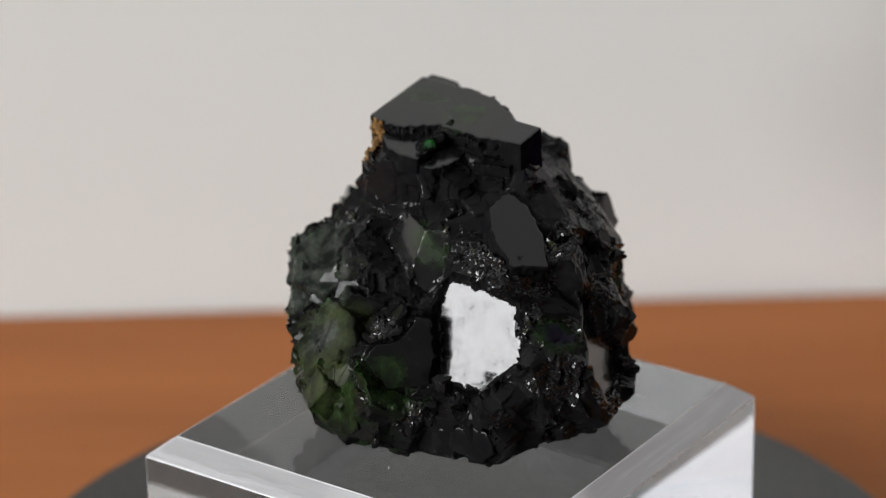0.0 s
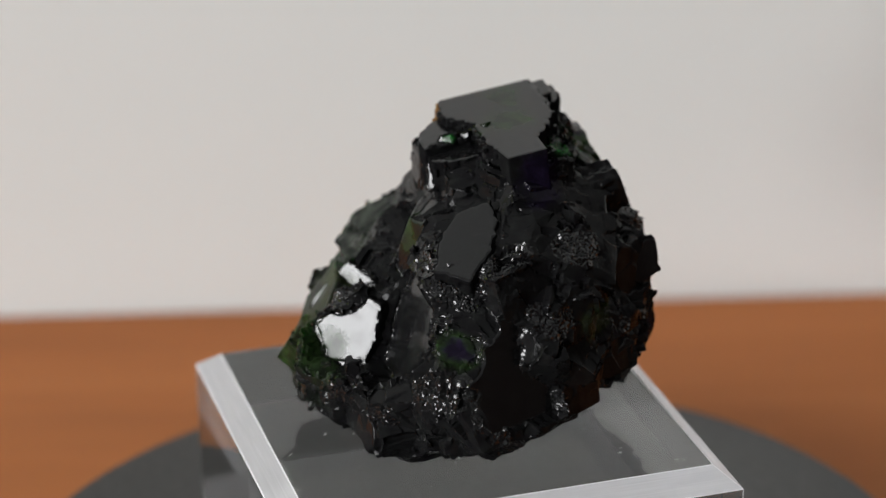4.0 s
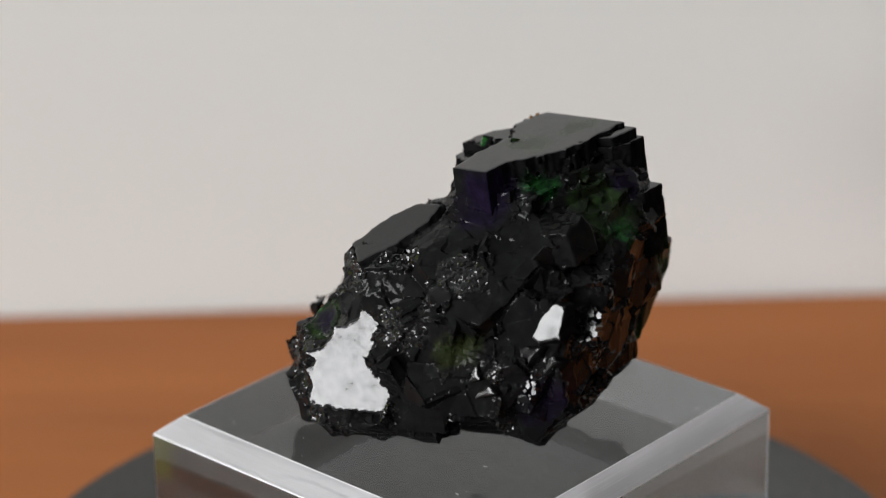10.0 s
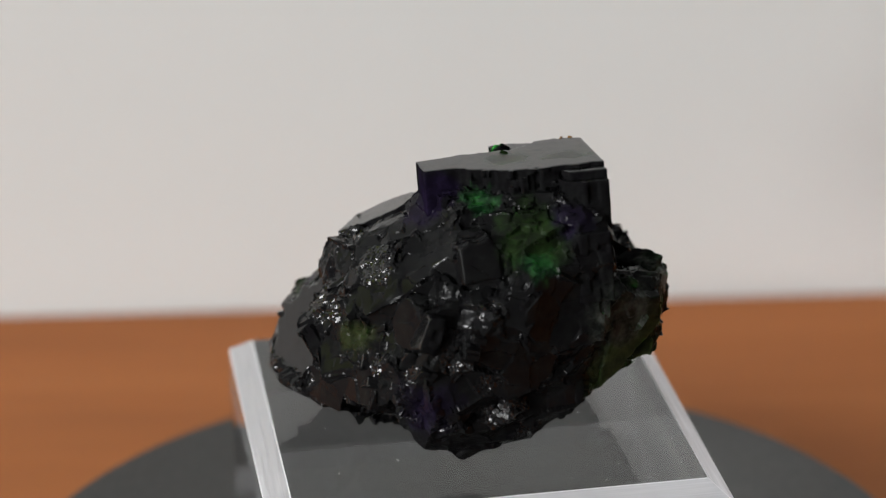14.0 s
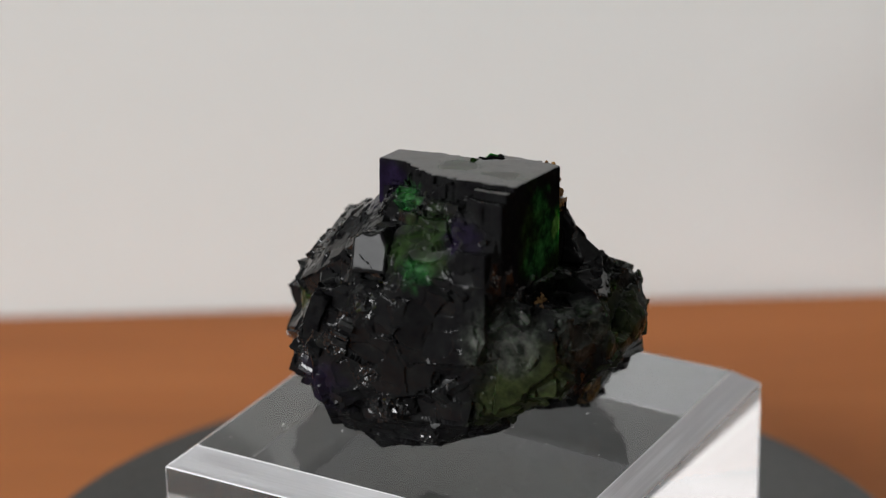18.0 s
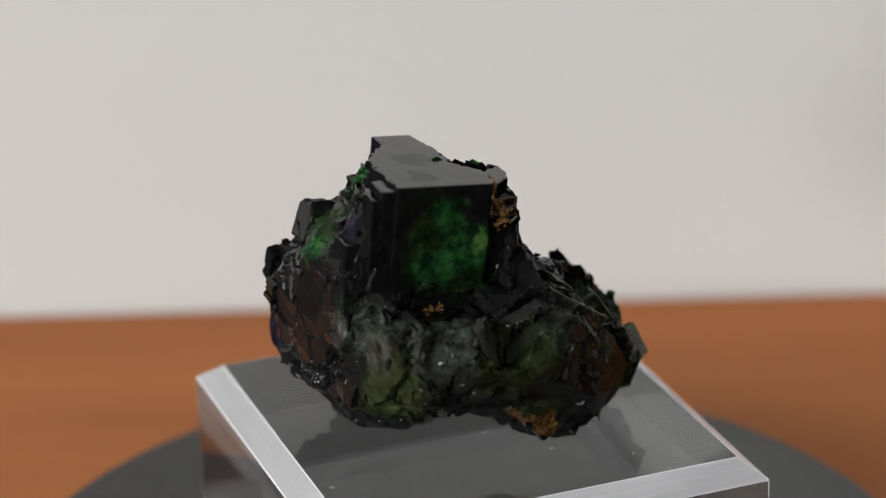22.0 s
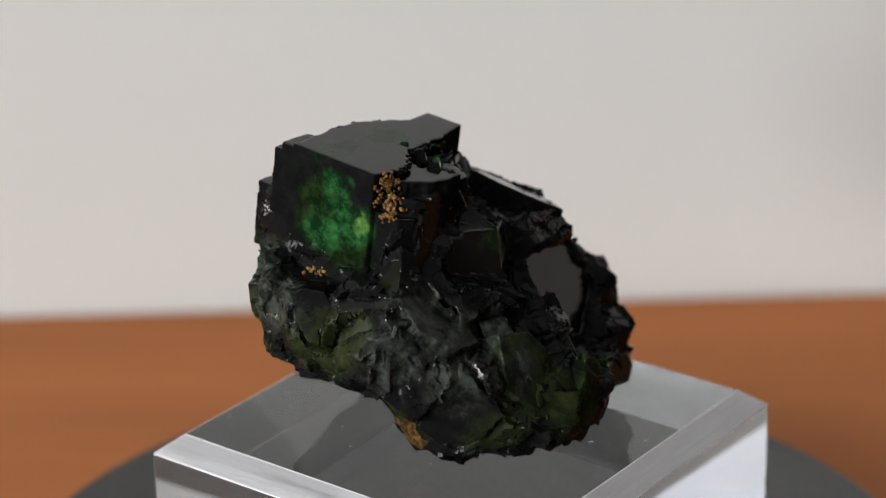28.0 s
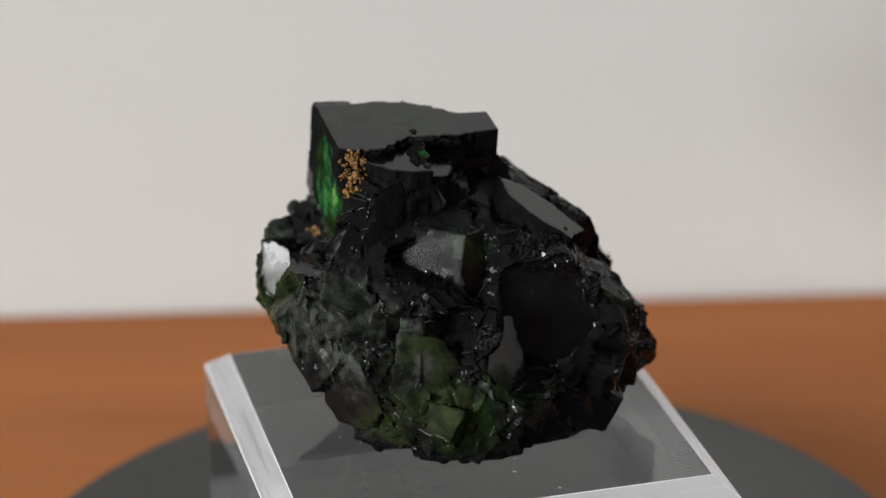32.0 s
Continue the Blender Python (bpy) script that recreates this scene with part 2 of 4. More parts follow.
for i, (a, b, c, d) in enumerate(PIECES):
    tagged(link_mesh("wall_west_%d" % (i + 1), slab(LEFT - 0.1, LEFT, a, b, c, d), CEIL), "pale painted wall beside the windows", "wall", kind="structure")
# Unseen backdrop that glows by itself, mirrored only in the block.
tagged(link_mesh("backdrop", slab(-2.2, -2.19, -0.20, 1.2, 0.0, 2.0), LEAFY), "yellow-green leaves outside the window, glowing in place of sunlight", "greenery", kind="structure")

table = new("table")
table.matrix_world = pose(0, 0, 0, 0, 0, 1.86)
link_mesh("tabletop", slab(-0.7, 0.75, -0.085, 0.1085, -0.03, TABLE, 0.001), WOOD, table)
for x in (-0.64, 0.69):
    for y in (-0.05, 0.07):
        link_mesh("leg", slab(x - 0.03, x + 0.03, y - 0.03, y + 0.03, FLOOR, -0.03, 0.003), WOOD, table)
tagged(table, "orange-brown wooden table with a matt grain", "table")


# ---- the turning stand ----
def disc(radius, z0, z1, edge):
    bm = bmesh.new()
    n = 128
    prof = [(radius - edge, z1), (radius, z1 - edge), (radius, z0)]
    rings = [[bm.verts.new((r * math.cos(2 * math.pi * k / n), r * math.sin(2 * math.pi * k / n), z)) for k in range(n)] for r, z in prof]
    bm.faces.new(rings[0])
    for a, b in zip(rings, rings[1:]):
        for k in range(n):
            bm.faces.new((a[k], b[k], b[(k + 1) % n], a[(k + 1) % n]))
    bm.faces.new(rings[-1][::-1])
    return bm


turntable = new("turntable")
link_mesh("plate", disc(0.0557, 0.007, 0.012, 0.0008), BLACK, turntable)
link_mesh("base", disc(0.050, 0.0, 0.0065, 0.001), BLACK, turntable)
tagged(turntable, "round matt black motorised display turntable", "turntable")


# ---- the clear block ----
def chamfered_block(half, height, inset, drop):
    bm = bmesh.new()
    rings = [[bm.verts.new((sx * h, sy * h, z)) for sx, sy in ((-1, -1), (1, -1), (1, 1), (-1, 1))]
             for h, z in ((half, 0.0), (half, height - drop), (half - inset, height))]
    bm.faces.new(rings[0][::-1])
    bm.faces.new(rings[2])
    for a, b in zip(rings, rings[1:]):
        for k in range(4):
            bm.faces.new((a[k], a[(k + 1) % 4], b[(k + 1) % 4], b[k]))
    bmesh.ops.bevel(bm, geom=bm.edges[:], offset=0.00009, segments=2, affect="EDGES")
    bm.normal_update()
    for f in bm.faces:
        if f.calc_area() < 1e-5:
            f.material_index = 2 if f.calc_center_median().z > 0.001 else 0
        elif 0.15 < f.normal.z < 0.97:
            f.material_index = 1
    return bm


block = link_mesh("acrylic_block", chamfered_block(0.0251, BLOCK - STAND - GAP, 0.0026, 0.00215), [CLEAR, CUT, FROST])
tagged(block, "clear square acrylic display block with sloping polished top edges", "display block")
block.visible_shadow = False   # clear: daylight goes through it
block.location = (0, 0, STAND + GAP)


def dust(count, reach):
    bm = bmesh.new()
    rnd = random.Random(11)
    for _ in range(count):
        x, y = rnd.uniform(-reach, reach), rnd.uniform(-reach, reach)
        a, w, ln = rnd.uniform(0, 6.28), rnd.uniform(0.00003, 0.00007), rnd.choice((0.00006, 0.0001, 0.0001, 0.0003))
        z = BLOCK - STAND - GAP + 0.00001
        vs = []
        for h in (0, 1):
            for k in range(5):
                t = a + 2 * math.pi * k / 5
                px, py = ln * math.cos(t - a), w * math.sin(t - a)
                vs.append(bm.verts.new((x + px * math.cos(a) - py * math.sin(a), y + px * math.sin(a) + py * math.cos(a), z + h * 0.00004)))
        bm.faces.new(vs[5:])
        for k in range(5):
            bm.faces.new((vs[k], vs[(k + 1) % 5], vs[5 + (k + 1) % 5], vs[5 + k]))
    return bm


specks = link_mesh("dust", dust(60, 0.0215), DUST, block, "pale dust specks and lint")
specks["kind"] = "stuff"
BLOCK_TURN, BLOCK_X, BLOCK_Y = 55.6, -0.0009, -0.0002


# ---- the specimen ----
specimen = new("mineral_specimen")
tagged(specimen, "dark green-black fluorite cube cluster with brown crust on a clear block", "mineral")
specimen.location = (0, 0, BLOCK)
LUMPS, FACES, DRUSE = [], [], []     # blocks of the intergrown mass, and the flat crystal faces cut into it
CELL = 0.17               # grid of the mass, in millimetres
LATTICE = pose(0, 0, 31.84, 2, -7, 60)   # the lattice of the main cube; its top face is its zero
AXES, ORIGIN = np.array(LATTICE.to_3x3()), np.array(LATTICE.translation)


def lump(x, y, z, rx, ry, rz, a, b, c):
    """A block of the intergrown mass: centre and half sizes in millimetres, turn in degrees."""
    m = pose(x, y, z, rx, ry, rz)
    LUMPS.append((np.array(m.translation), np.array(m.to_3x3()), np.array((a, b, c))))


def sparkle(x, y, z, reach):
    """A patch of fine sparkling grains on the mass: centre and reach in millimetres."""
    DRUSE.append((x, y, z, reach))


def face(x, y, z, nx, ny, nz, *corners):
    """A flat crystal face: its place and the way it faces, and its corners along the level and the slope of it, in millimetres."""
    n = np.array((nx, ny, nz)) / math.sqrt(nx * nx + ny * ny + nz * nz)
    a = np.cross((0, 0, 1), n)
    a /= np.linalg.norm(a)
    FACES.append((np.array((x, y, z)), np.stack((a, np.cross(n, a), n), 1), corners))


def chance(*cells):
    """A random number from 0 to 1 for each cell of a grid."""
    h = 0.0
    for k, c in enumerate(cells):
        h = h + np.asarray(c, dtype=np.float64) * (127.1, 311.7, 74.7)[k]
    h = np.sin(h + 3.3) * 43758.5453
    return h - np.floor(h)


def clouds(p, size, seed=0.0):
    """Soft noise from -1 to 1 at points in millimetres."""
    q = np.asarray(p) / size + seed * 17.3
    i = np.floor(q)
    t = q - i
    t = t * t * (3 - 2 * t)
    total = 0.0
    for a in (0, 1):
        for b in (0, 1):
            for c in (0, 1):
                w = np.abs(1 - a - t[..., 0]) * np.abs(1 - b - t[..., 1]) * np.abs(1 - c - t[..., 2])
                total = total + w * chance(i[..., 0] + a, i[..., 1] + b, i[..., 2] + c)
    return total * 2 - 1


def from_outline(u, v, corners):
    """How far points of a plane lie outside an outline; negative inside."""
    best, inside = None, np.zeros(np.broadcast(u, v).shape, bool)
    for (x0, y0), (x1, y1) in zip(corners, corners[1:] + corners[:1]):
        dx, dy = x1 - x0, y1 - y0
        t = np.clip(((u - x0) * dx + (v - y0) * dy) / (dx * dx + dy * dy), 0, 1)
        d = np.hypot(u - x0 - t * dx, v - y0 - t * dy)
        best = d if best is None else np.minimum(best, d)
        if y1 != y0:
            inside ^= ((y0 > v) != (y1 > v)) & (u < dx * (v - y0) / dy + x0)
    return np.where(inside, -best, best)


def relax(f, times):
    """Softens a field on a grid."""
    for _ in range(times):
        for ax in range(3):
            f = 0.5 * f + 0.25 * (np.roll(f, 1, ax) + np.roll(f, -1, ax))
    return f


# the main cube seen from above, and the lower steps beside it, in its lattice: outline, top and foot
SUMMIT = [(3.3, -5.8), (8.0, -6.0), (8.3, -2.6), (9.8, -1.5), (10.9, 0.2), (12.5, 2.6), (13.1, 6.0), (13.6, 12.5), (2.6, 13.1),
          (1.3, 10.5), (1.5, 8.2), (3.5, 4.6), (3.1, 2.0), (2.5, -1.0), (3.2, -3.6)]
LEDGES = (
    ([(3.8, 3.6), (3.8, 9.0), (1.9, 11.2), (0.0, 9.9), (-1.9, 8.2), (-2.7, 6.2), (-2.8, 3.8)], -1.0, -8.0),
    ([(3.4, 0.7), (3.8, 4.4), (-2.6, 4.4), (-2.7, 2.3), (-1.3, 1.0), (0.6, 0.5)], -1.9, -9.0),
    ([(12.6, 7.6), (14.6, 8.2), (15.1, 10.0), (15.2, 12.3), (12.6, 12.5)], -0.4, -7.0),
    ([(12.0, 7.2), (14.9, 7.6), (16.0, 9.5), (16.2, 12.2), (12.0, 12.4)], -1.3, -9.0),
    ([(12.0, 5.4), (16.2, 6.0), (18.2, 8.0), (18.5, 11.4), (12.0, 12.0)], -6.3, -14.0),
    ([(2.9, 8.8), (2.9, 12.5), (-0.6, 12.6), (-2.0, 11.0), (-1.6, 8.8)], -4.4, -11.0),
    ([(8.0, -3.0), (10.4, -2.6), (10.6, 1.0), (8.0, 1.0)], -2.2, -9.0),
)


def above_outlines(u, v, w):
    """Distance outside the cube and its steps, over the height at which each of them stands."""
    d = from_outline(u, v, SUMMIT)
    for corners, top, foot in LEDGES:
        d = np.minimum(d, from_outline(u, v, corners) + np.where(w > top - 0.2, 9.0, 0.0))
    return d


def mass_field(low, count):
    """Depth below the skin of the intergrown mass on a grid, negative inside."""
    f = np.full(count, 1.2, dtype=np.float32)
    for place, turn, half in LUMPS:
        reach = np.abs(turn) @ half + 1.4
        i0 = np.clip(np.floor((place - reach - low) / CELL).astype(int), 0, count)
        i1 = np.clip(np.ceil((place + reach - low) / CELL).astype(int) + 1, 0, count)
        ax = [(low[c] + CELL * np.arange(i0[c], i1[c]) - place[c]).astype(np.float32) for c in range(3)]
        x, y, z = np.meshgrid(*ax, indexing="ij", sparse=True)
        d = None
        for c in range(3):
            e = np.abs(x * np.float32(turn[0, c]) + y * np.float32(turn[1, c]) + z * np.float32(turn[2, c])) - np.float32(half[c])
            d = e if d is None else np.maximum(d, e)
        part = f[i0[0]:i1[0], i0[1]:i1[1], i0[2]:i1[2]]
        np.minimum(part, d, out=part)
    f = relax(np.maximum(f, -2.0), 4) - 0.28
    ax = [(low[c] + CELL * np.arange(count[c])).astype(np.float32) for c in range(3)]
    # round the main cube the mass keeps below the top and inside the outline of the steps
    k0 = int((15.0 - low[2]) / CELL)
    x, y, z = np.meshgrid(ax[0], ax[1], ax[2][k0:], indexing="ij", sparse=True)
    u, v, w = [((x - ORIGIN[0]) * AXES[0, c] + (y - ORIGIN[1]) * AXES[1, c] + (z - ORIGIN[2]) * AXES[2, c]).astype(np.float32) for c in range(3)]
    g = f[:, :, k0:]
    g += 0.6 * np.clip((w + 11) / 7, 0, 1)
    np.maximum(g, w + 1.9, out=g)
    near = (g < 0.6) & (w > -7.5)
    room = np.where(w > -2.4, -0.2, np.where(w > -4.0, 0.8, np.where(w > -5.6, 1.8, 1.8 + 2.2 * (-5.6 - w))))
    d = above_outlines(u[near], v[near], w[near]) - room[near]
    g[near] = np.maximum(g[near], d)
    np.maximum(g, np.minimum(np.minimum(v - 12.2, w + 11.3), np.minimum(u - 0.2, 18.0 - u)), out=g)
    np.maximum(g, np.minimum(np.minimum(v - 13.3, w + 14.0), np.minimum(u - 4.0, 12.0 - u)), out=g)
    f = np.maximum(f, (0.06 - ax[2])[None, None, :])
    for place, turn, corners in FACES:
        reach = 3.2 + max(math.hypot(*c) for c in corners)
        i0 = np.clip(((place - reach - low) / CELL).astype(int), 0, count)
        i1 = np.clip(((place + reach - low) / CELL).astype(int) + 1, 0, count)
        span = [low[c] + CELL * np.arange(i0[c], i1[c]) - place[c] for c in range(3)]
        x, y, z = np.meshgrid(*span, indexing="ij", sparse=True)
        q = [x * turn[0, c] + y * turn[1, c] + z * turn[2, c] for c in range(3)]
        part = f[i0[0]:i1[0], i0[1]:i1[1], i0[2]:i1[2]]
        close = (part < 0.8) & (q[2] > -0.8) & (q[2] < 4.5)
        a, b, h = q[0][close], q[1][close], q[2][close]
        # small growth steps in the rim of the face
        rim = 0.5 * (chance(np.floor(a / 0.7), np.floor(b / 0.6)) - 0.35)
        out = from_outline(a, b, list(corners)) + rim
        cut = np.where(out < 1.3, h - 2.2 * np.maximum(out, 0.0), -1.0)
        part[close] = np.maximum(part[close], cut)
    return f


def skin(f, low, cell):
    """Corners and four-sided faces of the surface on which a field is zero."""
    inside = f < 0
    c = [inside[i:f.shape[0] - 1 + i, j:f.shape[1] - 1 + j, k:f.shape[2] - 1 + k] for i in (0, 1) for j in (0, 1) for k in (0, 1)]
    total = sum(q.astype(np.int8) for q in c)
    at = np.argwhere((total > 0) & (total < 8))
    number = np.full(total.shape, -1, dtype=np.int64)
    number[at[:, 0], at[:, 1], at[:, 2]] = np.arange(len(at))
    corner = np.array([(i, j, k) for i in (0, 1) for j in (0, 1) for k in (0, 1)])
    val = np.stack([f[at[:, 0] + i, at[:, 1] + j, at[:, 2] + k] for i, j, k in corner], 1)
    place, hits = np.zeros((len(at), 3)), np.zeros(len(at))
    for a in range(8):
        for b in range(a + 1, 8):
            if np.abs(corner[a] - corner[b]).sum() != 1:
                continue
            va, vb = val[:, a], val[:, b]
            cross = (va < 0) != (vb < 0)
            t = np.where(cross, va / np.where(cross, va - vb, 1), 0)
            place += cross[:, None] * (corner[a] + t[:, None] * (corner[b] - corner[a]))
            hits += cross
    points = low + cell * (at + place / hits[:, None])
    quads = []
    for ax in range(3):
        one = np.zeros(3, int)
        one[ax] = 1
        n = np.array(f.shape) - one
        first = inside[:n[0], :n[1], :n[2]]
        second = inside[one[0]:, one[1]:, one[2]:]
        e = np.argwhere(first != second)
        out = first[e[:, 0], e[:, 1], e[:, 2]]
        b, c2 = np.roll(one, 1), np.roll(one, 2)
        ring = [number[tuple((e - s).T)] for s in (0 * one, b, b + c2, c2)]
        quad = np.stack(ring, 1)
        quads.append(np.where(out[:, None], quad, quad[:, ::-1]))
    return points, np.concatenate(quads)


def neighbours_mean(values, quads):
    a, b = np.concatenate([quads[:, [k, (k + 1) % 4]] for k in range(4)]).T
    links = np.maximum(np.bincount(a, minlength=len(values)), 1)[:, None]
    return np.stack([np.bincount(a, values[b, c], len(values)) for c in range(values.shape[1])], 1) / links


def normals_of(p, quads, smooth):
    n = np.cross(p[quads[:, 2]] - p[quads[:, 0]], p[quads[:, 3]] - p[quads[:, 1]])
    total = np.zeros((len(p), 3))
    for k in range(4):
        for c in range(3):
            total[:, c] += np.bincount(quads[:, k], n[:, c], len(p))
    for _ in range(smooth):
        total = 0.5 * total + 0.5 * neighbours_mean(total, quads)
    return total / np.maximum(np.linalg.norm(total, axis=1), 1e-9)[:, None]


def broken(p, n, mask, size, turn_weight, pull, tilt, seed):
    """Breaks the masked part of a skin into flat cells of about the given size, each leaning a little."""
    where = np.flatnonzero(mask)
    if len(where) < 50:
        return p
    rng = np.random.RandomState(seed)
    count = max(6, int(len(where) * CELL * CELL / (size * size)))
    sites = rng.choice(where, min(count, len(where)), replace=False)
    feature = np.concatenate((p / size, n * turn_weight), 1).astype(np.float32)
    s = feature[sites]
    half = 0.5 * (s * s).sum(1)
    cell = np.concatenate([np.argmax(block @ s.T - half, 1) for block in np.array_split(feature[where], max(1, len(where) * len(sites) // 20_000_000))])
    m = len(sites)
    total = np.maximum(np.bincount(cell, minlength=m), 1)[:, None]
    mid = np.stack([np.bincount(cell, p[where, c], m) for c in range(3)], 1) / total
    up = np.stack([np.bincount(cell, n[where, c], m) for c in range(3)], 1) / total
    up = up / np.maximum(np.linalg.norm(up, axis=1), 1e-9)[:, None] + rng.normal(0, tilt, (m, 3))
    if size > 0.8:       # larger breaks face either more level or steeper than the crystal faces
        up[:, 2] = np.where((up[:, 2] > 0.20) & (up[:, 2] < 0.33), 0.16, np.where((up[:, 2] >= 0.33) & (up[:, 2] < 0.48), 0.52, up[:, 2]))
    up /= np.linalg.norm(up, axis=1)[:, None]
    out = p.copy()
    away = ((p[where] - mid[cell]) * up[cell]).sum(1)
    out[where] -= up[cell] * (np.clip(away, -0.6, 0.6) * pull)[:, None]
    return out


def mesh_of(name, points, quads, sharp, dull=None):
    me = bpy.data.meshes.new(name)
    me.from_pydata((points * 0.001).tolist(), [], quads.tolist())
    me.polygons.foreach_set("use_smooth", np.ones(len(quads), bool))
    me.update()
    me.set_sharp_from_angle(angle=radians(sharp))
    me.materials.append(FLUORITE if dull is None else POLISHED)
    if dull is not None:
        me.materials.append(ETCHED)
        n = np.zeros(len(quads) * 3)
        me.polygons.foreach_get("normal", n)
        me.polygons.foreach_set("material_index", (n.reshape(-1, 3) @ dull < 0.8).astype(np.int32))
    ob = new(name, me)
    ob.parent = specimen
    return ob


def within(p, spots, wobble):
    m = np.zeros(len(p), bool)
    for x, y, z, r in spots:
        m |= ((p - (x, y, z)) ** 2).sum(1) < (r * wobble) ** 2
    return m


def intergrown_mass():
    """The intergrown mass: glassy broken faces, flat crystal faces, and patches of fine sparkling grains."""
    low = np.array((-23.0, -21.0, -0.6))
    count = np.ceil((np.array((21.5, 25.5, 33.5)) - low) / CELL).astype(int)
    p, quads = skin(mass_field(low, count), low, CELL)
    n = normals_of(p, quads, 6)
    first = p.copy()
    flat = np.zeros(len(p), bool)
    for place, turn, corners in FACES:
        q = (p - place) @ turn
        near = np.abs(q[:, 2]) < 0.25
        flat[near] |= from_outline(q[near, 0], q[near, 1], list(corners)) < 0.2
    wobble = 1 + 0.45 * clouds(p, 1.9)
    spread = clouds(p, 3.4, 2.0)
    glassy = within(p, [z[1:] for z in ZONES if z[0] in ("pale", "olive", "moss")], 0.8 + 0.3 * clouds(p, 1.9))
    druse = (within(p, DRUSE, wobble) | (spread > 0.80)) & ~glassy & ~flat
    free = ~flat
    p = broken(p, n, free, 4.4, 1.5, 0.95, 0.03, 13)
    p = broken(p, n, free & ~glassy, 2.5, 1.3, 0.9, 0.05, 4)
    p = broken(p, n, glassy & free, 2.4, 1.2, 0.9, 0.06, 5)
    p = broken(p, n, free & ~druse & (spread < -0.25), 0.95, 0.8, 0.6, 0.08, 7)
    p = broken(p, n, druse, 0.48, 0.5, 1.0, 0.42, 6)
    for _ in range(2):
        ease = np.where(flat, 0.0, np.where(druse, 0.03, 0.20))[:, None]
        p = p + ease * (neighbours_mean(p, quads) - p)
    moved = p - first
    far = np.maximum(np.linalg.norm(moved, axis=1), 1e-9)
    p = first + moved * np.minimum(1.0, 0.75 / far)[:, None]
    p[:, 2] = np.maximum(p[:, 2], 0.02)
    ob = mesh_of("intergrown_mass", p, quads, 16)
    ob.data.materials.append(POLISHED)
    ob.data.polygons.foreach_set("material_index", (flat | druse)[quads].all(1).astype(np.int32))
    return ob


def lattice_crystal(name, corners, top, foot, rough):
    """A stepped cube of the main lattice: smooth top, walls grooved and stepped by as much as rough tells."""
    cell = 0.13
    us, vs = [c[0] for c in corners], [c[1] for c in corners]
    low = np.array((min(us) - 0.9, min(vs) - 0.9, foot - 0.4))
    count = np.ceil((np.array((max(us) + 0.9, max(vs) + 0.9, top + 0.5)) - low) / cell).astype(int)
    u, v, w = np.meshgrid(*[low[c] + cell * np.arange(count[c]) for c in range(3)], indexing="ij", sparse=True)
    d = from_outline(u, v, corners)
    wild = rough(u, v)
    depth = top - w
    columns = chance(np.floor(u / 0.55), np.floor(v / 0.55))
    steps = chance(np.floor(u / 1.1), np.floor(v / 1.1), np.floor((depth + 1.2 * columns) / 0.9))
    d = d + wild * ((columns - 0.3) * 0.55 + (steps - 0.25) * 0.8 * np.clip(depth / 0.8, 0, 1))
    f = relax(np.maximum(np.maximum(d, w - top), foot - w), 1)
    p, quads = skin(f, low, cell)
    p = p @ AXES.T + ORIGIN
    return mesh_of(name, p, quads, 28, AXES[:, 2])


def crystal(x, y, z, nx, ny, nz, *corners, depth=4.0, name="crystal", mat=None):
    """A grown crystal: its face's place and the way it faces, and the face's corners along the level and the slope of it, in millimetres."""
    n = np.array((nx, ny, nz)) / math.sqrt(nx * nx + ny * ny + nz * nz)
    a = np.cross((0, 0, 1), n)
    a /= np.linalg.norm(a)
    turn, place, cell = np.stack((a, np.cross(n, a), n), 1), np.array((x, y, z)), 0.14
    us, vs = [c[0] for c in corners], [c[1] for c in corners]
    low = np.array((min(us) - 1.6, min(vs) - 1.6, -depth - 0.4))
    count = np.ceil((np.array((max(us) + 1.6, max(vs) + 1.6, 0.5)) - low) / cell).astype(int)
    u, v, w = np.meshgrid(*[low[c] + cell * np.arange(count[c]) for c in range(3)], indexing="ij", sparse=True)
    d = from_outline(u, v, list(corners)) + 0.35 * (chance(np.floor(u / 0.6), np.floor(v / 0.7), np.floor(w / 0.8 + x)) - 0.3) + 0.14 * np.minimum(w, 0)
    f = relax(np.maximum(np.maximum(d, w), -depth - w), 1)
    p, quads = skin(f, low, cell)
    return mesh_of(name, p @ turn.T + place, quads, 28, mat)


def grains(name, spots, count, size, mat, label, seed):
    """A crust of small rounded grains round some spots of the skin, in millimetres."""
    rnd = random.Random(seed)
    bm = bmesh.new()
    skins = [np.array([v.co for v in ob.data.vertices]) * 1000 for ob in specimen.children if ob.name.startswith(("intergrown", "main", "step"))]
    low, high = np.array([q[:3] for q in spots]).min(0) - 3, np.array([q[:3] for q in spots]).max(0) + 3
    skins = np.concatenate(skins)
    skins = skins[((skins > low) & (skins < high)).all(1)]
    for _ in range(count):
        x, y, z, r = rnd.choice(spots)
        at = Vector((x, y, z)) + Vector([rnd.gauss(0, 0.36) * r for _ in range(3)])
        near = Vector(skins[((skins - np.array(at)) ** 2).sum(1).argmin()])
        at = near + (at - near) * 0.12
        s = size * rnd.uniform(0.5, 1.4)
        made = bmesh.ops.create_icosphere(bm, subdivisions=1, radius=s)["verts"]
        turn = Euler([rnd.uniform(0, 6.28) for _ in range(3)]).to_matrix()
        for vert in made:
            q = vert.co * rnd.uniform(0.8, 1.15)
            vert.co = turn @ Vector((q.x, q.y * 0.8, q.z * 0.65)) + at
    bm.transform(Matrix.Scale(0.001, 4))
    return link_mesh(name, bm, mat, specimen, label)


